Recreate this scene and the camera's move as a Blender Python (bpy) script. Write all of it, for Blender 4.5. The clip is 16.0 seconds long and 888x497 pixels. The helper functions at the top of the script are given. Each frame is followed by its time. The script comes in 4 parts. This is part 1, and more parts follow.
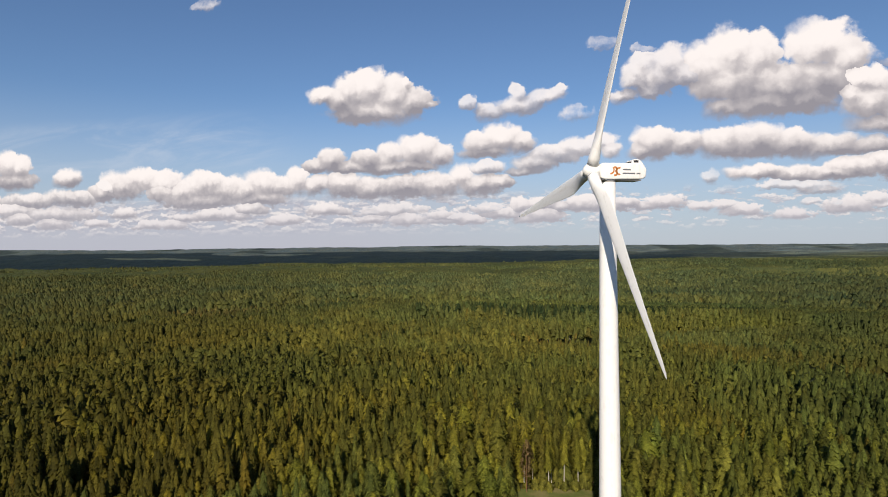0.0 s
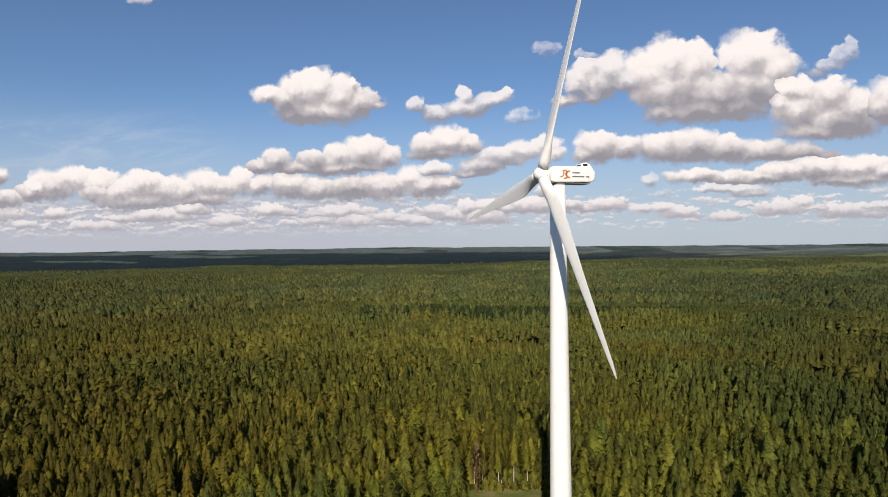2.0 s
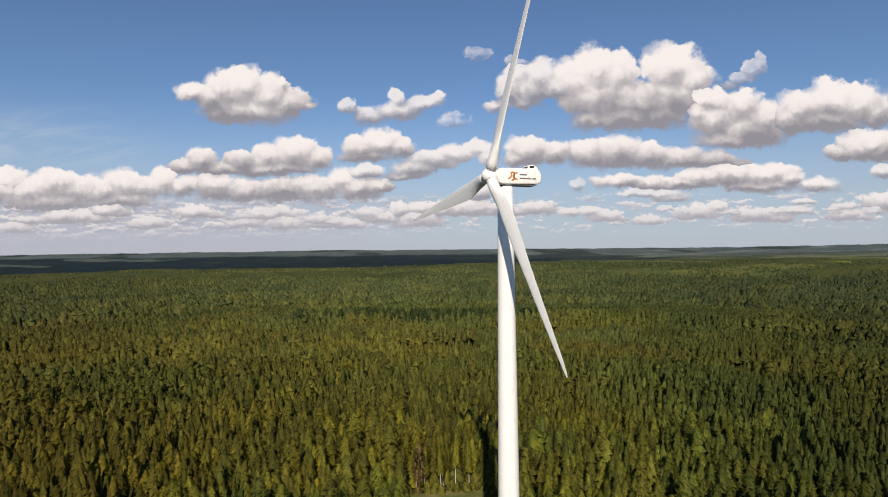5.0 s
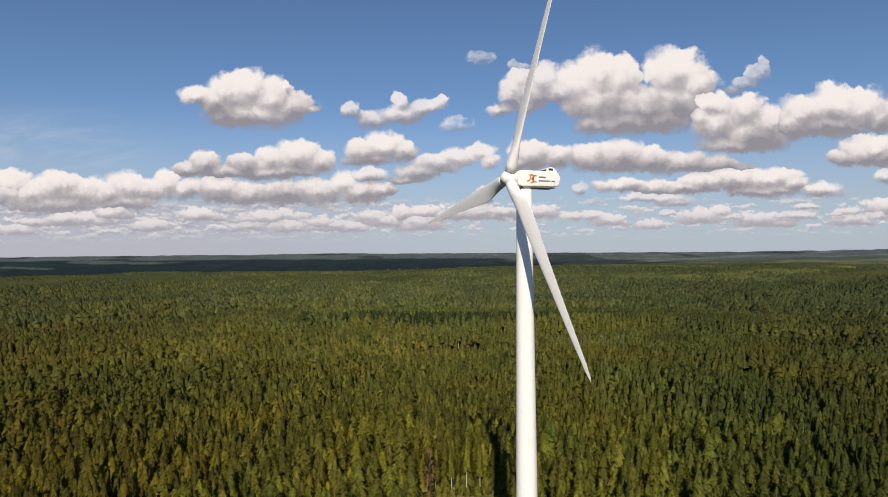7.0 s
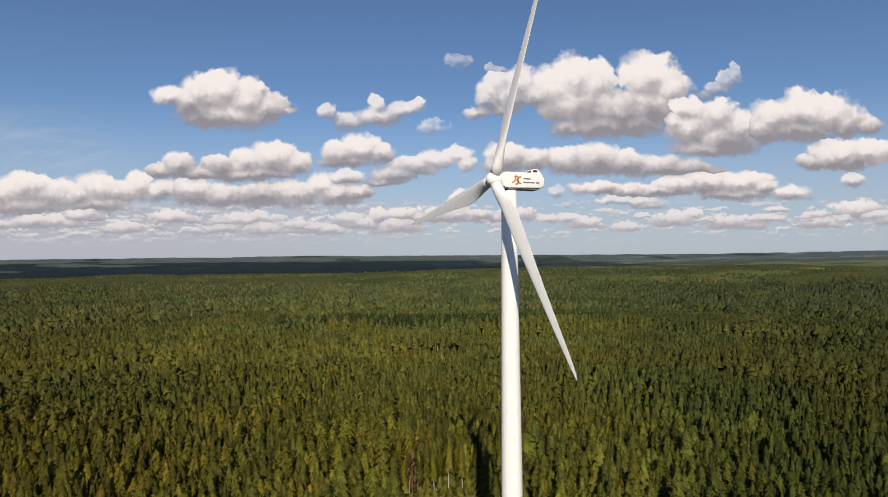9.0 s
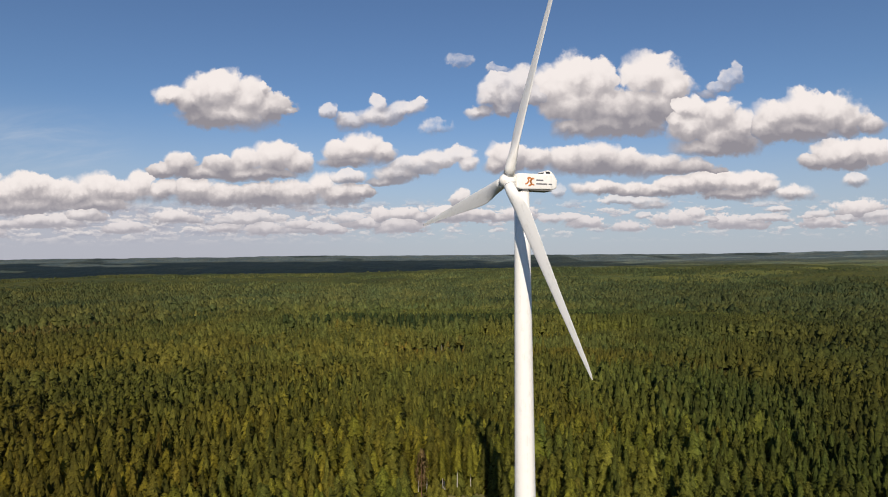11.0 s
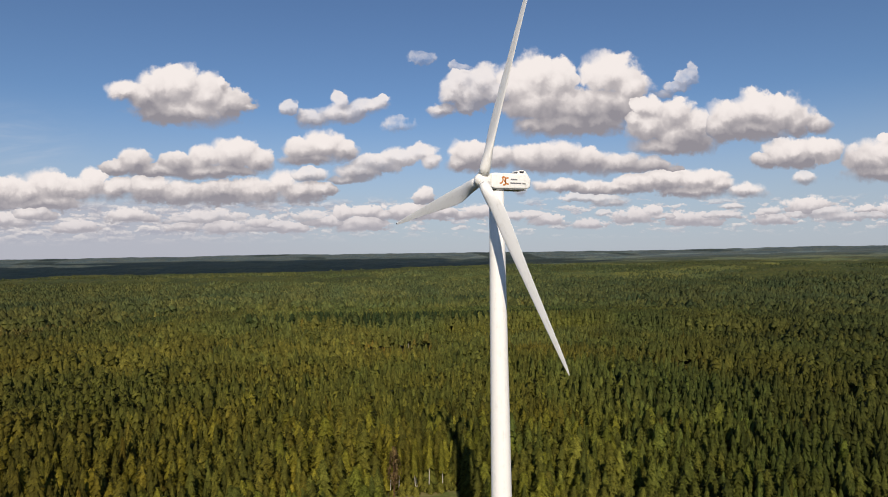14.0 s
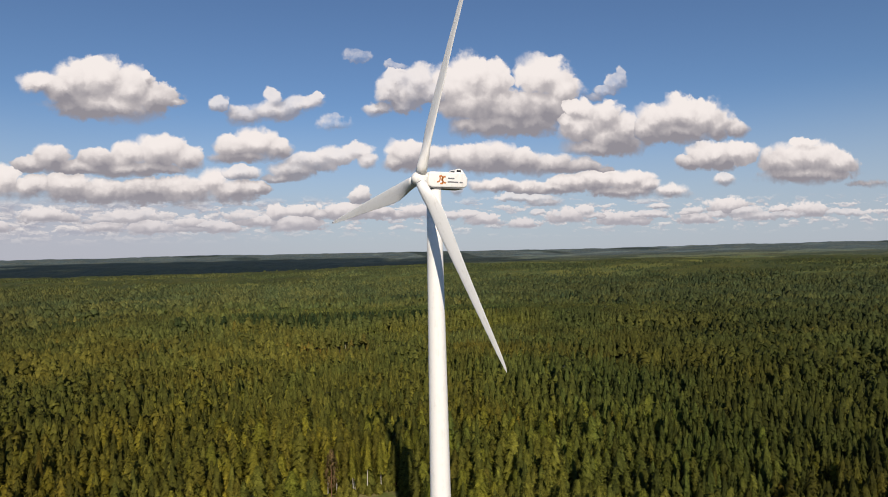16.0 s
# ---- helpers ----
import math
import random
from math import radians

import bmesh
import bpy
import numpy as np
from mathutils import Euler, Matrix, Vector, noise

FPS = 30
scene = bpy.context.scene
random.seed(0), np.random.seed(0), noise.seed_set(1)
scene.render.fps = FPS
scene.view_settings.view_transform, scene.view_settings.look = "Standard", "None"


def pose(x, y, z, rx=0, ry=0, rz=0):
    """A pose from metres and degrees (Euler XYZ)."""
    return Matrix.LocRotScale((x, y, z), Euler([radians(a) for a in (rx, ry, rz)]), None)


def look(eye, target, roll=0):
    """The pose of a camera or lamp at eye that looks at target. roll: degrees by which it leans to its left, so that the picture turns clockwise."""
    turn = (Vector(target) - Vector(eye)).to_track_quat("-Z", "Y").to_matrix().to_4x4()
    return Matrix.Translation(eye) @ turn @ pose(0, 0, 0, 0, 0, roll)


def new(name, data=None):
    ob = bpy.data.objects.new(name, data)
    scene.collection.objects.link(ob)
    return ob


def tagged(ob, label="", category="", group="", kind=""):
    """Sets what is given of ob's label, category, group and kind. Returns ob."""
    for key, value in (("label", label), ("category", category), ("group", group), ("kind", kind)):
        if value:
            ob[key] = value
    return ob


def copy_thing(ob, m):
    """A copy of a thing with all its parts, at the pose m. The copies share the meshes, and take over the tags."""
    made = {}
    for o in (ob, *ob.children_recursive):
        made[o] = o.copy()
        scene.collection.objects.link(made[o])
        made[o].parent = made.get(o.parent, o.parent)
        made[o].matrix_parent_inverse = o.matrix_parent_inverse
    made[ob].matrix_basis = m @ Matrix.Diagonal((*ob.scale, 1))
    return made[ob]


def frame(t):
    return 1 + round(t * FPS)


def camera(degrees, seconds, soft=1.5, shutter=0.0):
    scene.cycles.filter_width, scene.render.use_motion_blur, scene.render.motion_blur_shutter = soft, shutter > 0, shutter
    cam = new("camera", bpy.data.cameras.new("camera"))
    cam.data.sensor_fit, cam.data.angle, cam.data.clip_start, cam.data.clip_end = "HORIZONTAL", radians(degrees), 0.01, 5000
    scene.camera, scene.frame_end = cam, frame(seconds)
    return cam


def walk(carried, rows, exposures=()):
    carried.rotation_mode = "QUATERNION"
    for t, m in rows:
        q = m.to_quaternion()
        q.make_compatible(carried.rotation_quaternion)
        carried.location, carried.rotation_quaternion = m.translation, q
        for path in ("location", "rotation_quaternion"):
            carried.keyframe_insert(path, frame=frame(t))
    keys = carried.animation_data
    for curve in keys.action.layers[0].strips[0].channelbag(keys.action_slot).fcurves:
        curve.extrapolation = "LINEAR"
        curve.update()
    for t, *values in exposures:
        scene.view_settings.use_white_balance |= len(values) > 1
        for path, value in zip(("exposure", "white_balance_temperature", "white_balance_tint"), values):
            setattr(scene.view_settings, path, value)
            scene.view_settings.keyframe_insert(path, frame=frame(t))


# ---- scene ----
# A hovering, slowly drifting camera beside a wind turbine over a northern forest.
cam = camera(70.96, 16.0, soft=1.0)
PATH = [
    (0.0, pose(-0.72, -0.94, 90.38, 89.90, 0.52, 0.15)),
    (0.5, pose(-0.99, -0.72, 90.49, 89.81, 0.66, -0.90)),
    (1.0, pose(-1.23, -0.52, 90.53, 89.87, 0.68, -2.39)),
    (1.5, pose(-1.43, -0.34, 90.53, 89.89, 0.65, -3.62)),
    (2.0, pose(-1.57, -0.20, 90.52, 90.00, 0.60, -4.67)),
    (2.5, pose(-1.72, -0.05, 90.50, 90.00, 0.57, -6.27)),
    (3.0, pose(-1.97, 0.13, 90.48, 90.04, 0.57, -8.26)),
    (3.5, pose(-2.39, 0.38, 90.43, 90.01, 0.77, -10.31)),
    (6.0, pose(-6.06, 2.09, 90.18, 90.33, 0.68, -10.90)),
    (6.5, pose(-6.80, 2.37, 90.14, 90.44, 0.56, -10.46)),
    (7.0, pose(-7.45, 2.56, 90.08, 90.53, 0.47, -10.65)),
    (7.5, pose(-7.93, 2.63, 89.99, 90.56, 0.43, -10.61)),
    (8.0, pose(-8.33, 2.59, 89.89, 90.61, 0.43, -11.12)),
    (8.5, pose(-8.74, 2.47, 89.81, 90.68, 0.47, -11.97)),
    (9.0, pose(-9.22, 2.32, 89.79, 90.73, 0.54, -12.75)),
    (11.5, pose(-12.43, 1.65, 90.10, 90.69, 0.54, -12.57)),
    (12.0, pose(-13.04, 1.55, 90.16, 90.62, 0.55, -12.84)),
    (12.5, pose(-13.61, 1.48, 90.23, 90.58, 0.62, -13.28)),
    (13.0, pose(-14.09, 1.45, 90.28, 90.54, 0.69, -13.90)),
    (13.5, pose(-14.36, 1.43, 90.28, 90.49, 0.84, -14.81)),
    (14.0, pose(-14.49, 1.44, 90.24, 90.47, 0.92, -15.97)),
    (14.5, pose(-14.51, 1.51, 90.18, 90.47, 0.93, -17.51)),
    (15.0, pose(-14.49, 1.62, 90.12, 90.43, 0.99, -19.18)),
    (15.5, pose(-14.47, 1.78, 90.09, 90.40, 1.16, -20.33)),
    (16.0, pose(-14.45, 1.97, 90.13, 90.31, 1.28, -21.76)),
]
walk(cam, PATH, [(0.0, 0.07, 6620, 12), (3.5, 0.04, 6620, 12), (6.0, -0.05, 6620, 12), (16.0, -0.07, 6620, 12)])

# ---------------------------------------------------------------- sun and sky
SUN_ELEV, SUN_AZ = 34.0, -12.0          # degrees; azimuth from -y towards +x
to_sun = Vector((math.sin(radians(SUN_AZ)) * math.cos(radians(SUN_ELEV)),
                 -math.cos(radians(SUN_AZ)) * math.cos(radians(SUN_ELEV)), math.sin(radians(SUN_ELEV))))
sun_data = bpy.data.lights.new("sun", "SUN")
sun_data.energy, sun_data.angle, sun_data.color = 4.9, radians(0.53), (1.0, 0.90, 0.76)
sun = new("sun", sun_data)
sun.matrix_world = look(to_sun * 500, (0, 0, 0))

world = bpy.data.worlds.new("sky")
scene.world = world
world.use_nodes = True
wt = world.node_tree
wt.nodes.clear()


class Graph:
    """Short calls for a node tree."""

    def __init__(self, tree):
        self.tree = tree

    def put(self, kind, operation="", clamp=False):
        n = self.tree.nodes.new(kind)
        if operation:
            n.operation = operation
        if clamp:
            n.use_clamp = True
        return n

    def wire(self, value, socket):
        if isinstance(value, bpy.types.NodeSocket):
            self.tree.links.new(value, socket)
        elif value is not None:
            socket.default_value = value

    def math(self, op, a, b=None, c=None, clamp=False):
        n = self.put("ShaderNodeMath", operation=op, clamp=clamp)
        for i, v in enumerate((a, b, c)):
            self.wire(v, n.inputs[i])
        return n.outputs[0]

    def vec(self, op, a, b=None, c=None):
        n = self.put("ShaderNodeVectorMath", operation=op)
        for i, v in enumerate((a, b, c)):
            self.wire(v, n.inputs[i])
        return n.outputs["Value" if op in ("DOT_PRODUCT", "LENGTH", "DISTANCE") else "Vector"]

    def xyz(self, x, y, z=0.0):
        n = self.put("ShaderNodeCombineXYZ")
        for i, v in enumerate((x, y, z)):
            self.wire(v, n.inputs[i])
        return n.outputs[0]

    def split(self, v):
        n = self.put("ShaderNodeSeparateXYZ")
        self.wire(v, n.inputs[0])
        return n.outputs

    def noise(self, v, scale, detail=4.0, rough=0.55, out="Fac", dist=0.0):
        n = self.put("ShaderNodeTexNoise")
        self.wire(v, n.inputs["Vector"])
        n.inputs["Scale"].default_value = scale
        n.inputs["Detail"].default_value = detail
        n.inputs["Roughness"].default_value = rough
        n.inputs["Distortion"].default_value = dist
        return n.outputs[out]

    def band(self, v, lo, hi, a=0.0, b=1.0, smooth=True):
        n = self.put("ShaderNodeMapRange")
        n.interpolation_type = "SMOOTHSTEP" if smooth else "LINEAR"
        self.wire(v, n.inputs[0])
        for i, x in enumerate((lo, hi, a, b)):
            self.wire(x, n.inputs[i + 1])
        return n.outputs[0]

    def mix(self, fac, a, b, blend="MIX"):
        n = self.put("ShaderNodeMix")
        n.data_type, n.blend_type = "RGBA", blend
        self.wire(fac, n.inputs[0])
        for v, i in ((a, 6), (b, 7)):
            self.wire((*v, 1.0) if isinstance(v, tuple) else v, n.inputs[i])
        return n.outputs[2]


# Cumulus: each cloud is a base height and its towers (x, y, half width, half height), on a plane that faces
# HEADING, in thousandths of the plane's distance; y counts up from the horizon.
HEADING = 10.65
LONE_CLOUDS = [
    (208, 22, [(-315, 270, 38, 31), (-354, 263, 27, 29), (-276, 258, 36, 31), (-242, 242, 35, 24), (-393, 260, 33, 15), (-364, 254, 31, 24), (-304, 230, 77, 24), (-216, 238, 16, 8), (-254, 273, 8, 11)]),
    (218, 13, [(-151, 234, 15, 13)], 0.80),
    (203, 13, [(-108, 219, 35, 14), (-65, 228, 42, 16), (-29, 236, 35, 13), (-71, 250, 14, 15), (-5, 247, 15, 8)], 0.85),
    (193, 11, [(24, 207, 27, 12)], 0.35),
    (300, 9, [(65, 313, 23, 10), (124, 306, 20, 7)], 0.42),
    (256, 15, [(507, 292, 23, 14), (487, 276, 22, 10), (464, 263, 20, 8), (515, 304, 9, 10)], 0.60),
    (417, 5, [(-616, 433, 31, 10)], 0.40),
]
GREAT_CLOUD = [
    (217, 15, [(124, 286, 25, 20), (111, 256, 20, 16), (95, 234, 24, 11), (128, 243, 18, 15), (162, 281, 33, 25), (187, 262, 38, 20), (144, 266, 35, 31), (116, 268, 24, 27)], 0.92),
    (185, 31, [(249, 291, 44, 38), (215, 275, 38, 35), (289, 285, 36, 35), (374, 294, 51, 36), (411, 273, 31, 31), (251, 244, 65, 35), (315, 234, 82, 40), (380, 239, 53, 33), (296, 209, 64, 22), (351, 215, 55, 24), (238, 207, 24, 15)]),
]
FAIR_CLOUDS = [
    (156, 24, [(424, 242, 45, 20), (484, 227, 35, 31), (435, 206, 41, 25), (411, 220, 22, 13), (498, 187, 55, 27), (469, 173, 55, 15), (522, 207, 33, 25)]),
    (181, 24, [(633, 233, 56, 38), (587, 223, 45, 31), (675, 228, 45, 35), (707, 216, 29, 29), (560, 205, 36, 25), (624, 204, 68, 22), (735, 211, 27, 18)]),
]
MIDDLE_ROWS = [
    (129, 14, [(142, 159, 38, 27), (118, 148, 18, 15), (184, 157, 33, 22), (233, 156, 41, 23), (283, 155, 50, 27), (333, 150, 41, 23), (387, 143, 50, 21), (442, 138, 41, 18), (480, 132, 25, 9)]),
    (135, 13, [(674, 159, 36, 24), (642, 151, 27, 15), (705, 156, 32, 23)]),
    (109, 13, [(886, 159, 97, 31), (838, 148, 59, 25), (949, 149, 49, 24), (886, 129, 97, 17), (879, 187, 36, 9), (1022, 107, 53, 12), (690, 166, 52, 25), (744, 166, 48, 22)]),
    (108, 9, [(712, 121, 23, 12)], 0.80),
    (145, 13, [(-131, 168, 27, 22), (-95, 176, 38, 23), (-64, 168, 24, 18), (-120, 154, 45, 10)]),
    (115, 9, [(-122, 129, 31, 12)], 0.90),
]
LOWER_ROWS = [
    (87, 11, [(415, 113, 45, 16), (469, 118, 55, 19), (524, 118, 53, 19), (562, 108, 27, 14), (387, 106, 45, 12), (342, 106, 45, 13), (287, 111, 45, 12), (515, 98, 64, 11), (551, 96, 24, 8)]),
    (74, 7, [(333, 89, 55, 8), (369, 80, 29, 7)], 0.80),
    (58, 5, [(360, 65, 15, 5)], 0.80),
    (88, 7, [(605, 99, 36, 11)], 0.95),
    (111, 10, [(60, 167, 27, 15), (24, 157, 36, 15), (-13, 146, 41, 17), (-40, 133, 36, 15), (-58, 121, 33, 8), (75, 154, 18, 14)], 0.92),
    (89, 7, [(219, 102, 13, 11)], 0.60),
]
LOW_BANK = [
    (122, 12, [(-385, 149, 27, 22), (-413, 140, 25, 14), (-322, 149, 29, 19), (-280, 157, 27, 23), (-235, 161, 36, 27), (-198, 152, 25, 17), (-276, 136, 82, 12), (-349, 136, 55, 12)]),
    (68, 13, [(-622, 114, 49, 26), (-667, 105, 45, 25), (-576, 104, 41, 25), (-702, 109, 36, 22), (-507, 113, 41, 24), (-544, 103, 32, 21), (-622, 87, 82, 15), (-513, 89, 55, 15)]),
    (77, 12, [(-445, 118, 23, 25), (-471, 108, 33, 20), (-411, 108, 27, 18), (-362, 108, 38, 23), (-313, 102, 50, 19), (-258, 102, 55, 20), (-204, 104, 50, 22), (-158, 116, 25, 22), (-131, 101, 41, 20), (-100, 105, 27, 12)]),
]
FAR_BANK = [
    (110, 13, [(-1028, 164, 35, 26), (-1001, 159, 30, 24), (-1011, 132, 52, 19)]),
    (114, 9, [(-898, 137, 32, 19)]),
    (70, 11, [(-886, 97, 74, 18), (-976, 93, 86, 16), (-815, 112, 30, 19)], 0.95),
    (78, 11, [(-782, 116, 56, 26), (-745, 127, 41, 24), (-700, 118, 45, 26), (-826, 104, 35, 19)]),
    (50, 8, [(-1026, 79, 63, 15), (-922, 67, 102, 13)], 0.90),
]
SMALL_HEAPS = [
    (79, 8, [(60, 91, 18, 16)], 0.95),
    (54, 7, [(33, 71, 18, 13), (60, 66, 41, 10), (96, 66, 23, 10)]),
    (50, 7, [(-67, 65, 18, 13), (-31, 68, 27, 13), (-2, 62, 20, 8)]),
    (49, 7, [(-113, 61, 31, 11)], 0.80),
    (50, 7, [(-276, 64, 53, 12), (-313, 59, 27, 7)], 0.85),
    (54, 7, [(-522, 72, 13, 13)], 0.90),
    (47, 7, [(-576, 62, 20, 13), (-553, 57, 20, 9), (-658, 58, 36, 8)], 0.95),
    (39, 5, [(-176, 50, 31, 7), (-193, 44, 38, 5)], 0.90),
    (47, 6, [(207, 59, 20, 8), (238, 60, 24, 8), (269, 51, 16, 5)], 0.95),
    (48, 6, [(442, 68, 18, 9), (475, 55, 16, 6), (455, 58, 27, 5)], 0.95),
    (53, 5, [(396, 61, 15, 7)], 0.80),
    (66, 5, [(584, 72, 22, 6)], 0.90),
    (51, 5, [(569, 58, 33, 7), (542, 56, 22, 5)], 0.90),
    (52, 6, [(651, 64, 22, 8), (637, 59, 18, 5)], 0.90),
    (50, 6, [(702, 59, 20, 9)], 0.90),
    (41, 6, [(744, 62, 46, 10), (779, 53, 58, 9), (699, 57, 28, 7)], 0.90),
    (46, 5, [(971, 58, 57, 6), (850, 55, 72, 7)], 0.80),
]


def low_row(seed):
    """Small flat-based heaps in loose rows low over the horizon, thinner to the right."""
    q, made, u = random.Random(seed), [], -1000.0
    while u < 960:
        w, base = q.uniform(24, 50), q.uniform(36, 58)
        h = w * q.uniform(0.30, 0.46)
        made.append((base, 6, [(u, base + 0.7 * h, w, h), (u + w * q.uniform(-0.8, 0.9), base + 0.3 * h, w * 0.6, h * 0.8)]))
        u += w * q.uniform(1.5, 2.5) * (1.0 if u < 0 else 1.35)
    return made


CLOUDS = LONE_CLOUDS + GREAT_CLOUD + FAIR_CLOUDS + MIDDLE_ROWS + LOWER_ROWS + LOW_BANK + FAR_BANK + SMALL_HEAPS + low_row(11)

g = Graph(wt)
way = g.put("ShaderNodeTexCoord").outputs["Generated"]
hx, hy = math.sin(radians(HEADING)), math.cos(radians(HEADING))
ahead = g.vec("DOT_PRODUCT", way, (hx, hy, 0))
aside = g.vec("DOT_PRODUCT", way, (hy, -hx, 0))
height = g.split(way)[2]
ahead_c = g.math("MAXIMUM", ahead, 0.05)
su = g.math("MULTIPLY", g.math("DIVIDE", aside, ahead_c), 1000.0)
sv = g.math("MULTIPLY", g.math("DIVIDE", height, ahead_c), 1000.0)
flat = g.xyz(su, sv)

# billows shrink towards the horizon with the clouds' distance
size = g.band(sv, 20, 240, 0.34, 1.0, smooth=False)
coarse = g.vec("SUBTRACT", g.noise(flat, 0.017, 3.0, 0.55, out="Color"), (0.5, 0.5, 0.5))
fine = g.vec("SUBTRACT", g.noise(flat, 0.060, 5.0, 0.60, out="Color"), (0.5, 0.5, 0.5))
swirl = g.vec("ADD", g.vec("MULTIPLY", coarse, (32, 27, 0)), g.vec("MULTIPLY", fine, (19, 19, 0)))
warped = g.vec("ADD", flat, g.vec("MULTIPLY", swirl, g.xyz(size, size)))


def cloud_field():
    """A node group: how far a place lies outside the nearest cloud tower (1 at its rim), and its height in that cloud."""
    tree = bpy.data.node_groups.new("cumulus_field", "ShaderNodeTree")
    tree.interface.new_socket("Place", in_out="INPUT", socket_type="NodeSocketVector")
    tree.interface.new_socket("Field", in_out="OUTPUT", socket_type="NodeSocketFloat")
    tree.interface.new_socket("Level", in_out="OUTPUT", socket_type="NodeSocketFloat")
    tree.interface.new_socket("Dense", in_out="OUTPUT", socket_type="NodeSocketFloat")
    q = Graph(tree)
    place = q.put("NodeGroupInput").outputs[0]
    py = q.split(place)[1]
    total = level = None
    for base, soft, towers, *thin_share in CLOUDS:
        share = thin_share[0] if thin_share else 1.0
        near = None
        for x, y, rx, ry in towers:
            rx, ry = rx * 1.02, ry * 1.02
            d = q.vec("LENGTH", q.vec("MULTIPLY_ADD", place, (1 / rx, 1 / ry, 0), (-x / rx, -y / ry, 0)))
            near = d if near is None else q.math("MINIMUM", near, d)
        under = q.math("MULTIPLY_ADD", py, -1 / soft, base / soft + 1)
        near = q.math("SMOOTH_MAX", near, under, 0.5)
        tops = max(y + ry for x, y, rx, ry in towers)
        own = q.math("MULTIPLY_ADD", py, 1 / (tops - base), -base / (tops - base))
        if total is None:
            total, level, dense = near, own, q.math("MULTIPLY", near, 0.0)
            dense = q.math("ADD", dense, share)
        else:
            closer = q.math("LESS_THAN", near, total)
            level = q.math("MULTIPLY_ADD", closer, q.math("SUBTRACT", own, level), level)
            dense = q.math("MULTIPLY_ADD", closer, q.math("SUBTRACT", share, dense), dense)
            total = q.math("MINIMUM", total, near)
    out = q.put("NodeGroupOutput")
    tree.links.new(total, out.inputs[0])
    tree.links.new(level, out.inputs[1])
    tree.links.new(dense, out.inputs[2])
    return tree


field = cloud_field()


def sample(place):
    n = g.put("ShaderNodeGroup")
    n.node_tree = field
    g.wire(place, n.inputs[0])
    return n.outputs


here, level, dense = sample(warped)
lift = g.math("MULTIPLY", size, 13.0)
above = sample(g.vec("ADD", warped, g.xyz(g.math("MULTIPLY", lift, -0.5), lift)))[0]
grain = g.math("SUBTRACT", g.noise(flat, 0.085, 5.0, 0.62), 0.5)
feather = g.band(g.noise(flat, 0.016, 2.0, 0.5), 0.42, 0.66, 0.7, 2.3)
soft_rim = g.math("MULTIPLY", g.band(level, 0.05, 0.55, 0.24, 0.13), feather)


def puffs(place, scale):
    n = g.put("ShaderNodeTexVoronoi")
    n.voronoi_dimensions, n.feature = "2D", "SMOOTH_F1"
    n.inputs["Scale"].default_value = scale
    n.inputs["Detail"].default_value = 1.5
    n.inputs["Roughness"].default_value = 0.45
    n.inputs["Smoothness"].default_value = 0.35
    g.wire(place, n.inputs["Vector"])
    return g.math("SUBTRACT", 0.42, n.outputs["Distance"])


bumpy = g.vec("ADD", flat, g.vec("MULTIPLY", fine, (16, 14, 0)))
near_puff, far_puff = puffs(g.vec("ADD", bumpy, (3, -6, 0)), 0.042), puffs(g.vec("ADD", bumpy, (1.5, -3, 0)), 0.085)
puff = g.math("MULTIPLY_ADD", g.band(sv, 90, 190), g.math("SUBTRACT", near_puff, far_puff), far_puff)
torn = g.noise(flat, 0.030, 4.0, 0.6)
torn_low = g.noise(g.vec("MULTIPLY", flat, (1.0, 1.5, 1.0)), 0.072, 4.0, 0.6)
torn = g.math("SUBTRACT", g.math("MULTIPLY_ADD", g.band(sv, 60, 130), g.math("SUBTRACT", torn, torn_low), torn_low), 0.5)
rim = g.math("ADD", here, g.math("MULTIPLY", grain, g.band(level, 0.1, 0.6, 0.40, 0.16)))
rim = g.math("MULTIPLY_ADD", puff, g.band(level, 0.15, 0.6, 0.0, -0.18), rim)
rim = g.math("MULTIPLY_ADD", torn, g.band(sv, 60, 140, 1.7, 0.62), rim)
frayed = g.math("MULTIPLY_ADD", g.math("SUBTRACT", 1.0, dense), g.math("MULTIPLY", torn, 3.6), dense, clamp=True)
cover = g.math("MULTIPLY", g.band(g.math("DIVIDE", g.math("SUBTRACT", 1.0, rim), soft_rim), -1.0, 1.0), frayed)
# towers are bright, bases grey, with billows between
billow = g.math("MULTIPLY", g.math("SUBTRACT", above, here), 0.55)
heap = g.math("SUBTRACT", g.noise(warped, 0.015, 2.0, 0.5), 0.5)
tone = g.math("MULTIPLY_ADD", level, 1.15, -0.13)
tone = g.math("ADD", tone, g.math("ADD", g.math("MULTIPLY", grain, 0.22), g.math("MULTIPLY_ADD", heap, 0.6, billow)))
tone = g.math("MULTIPLY_ADD", puff, 0.23, tone)
grey_part = g.mix(g.band(tone, -0.12, 0.60, smooth=False), (0.30, 0.29, 0.325), (0.70, 0.655, 0.645))
cloud_tone = g.mix(g.band(tone, 0.24, 0.92), grey_part, (0.94, 0.885, 0.855))
cloud_tone = g.mix(g.band(sv, 25, 110, 0.55, 0.0), cloud_tone, (0.54, 0.54, 0.60))

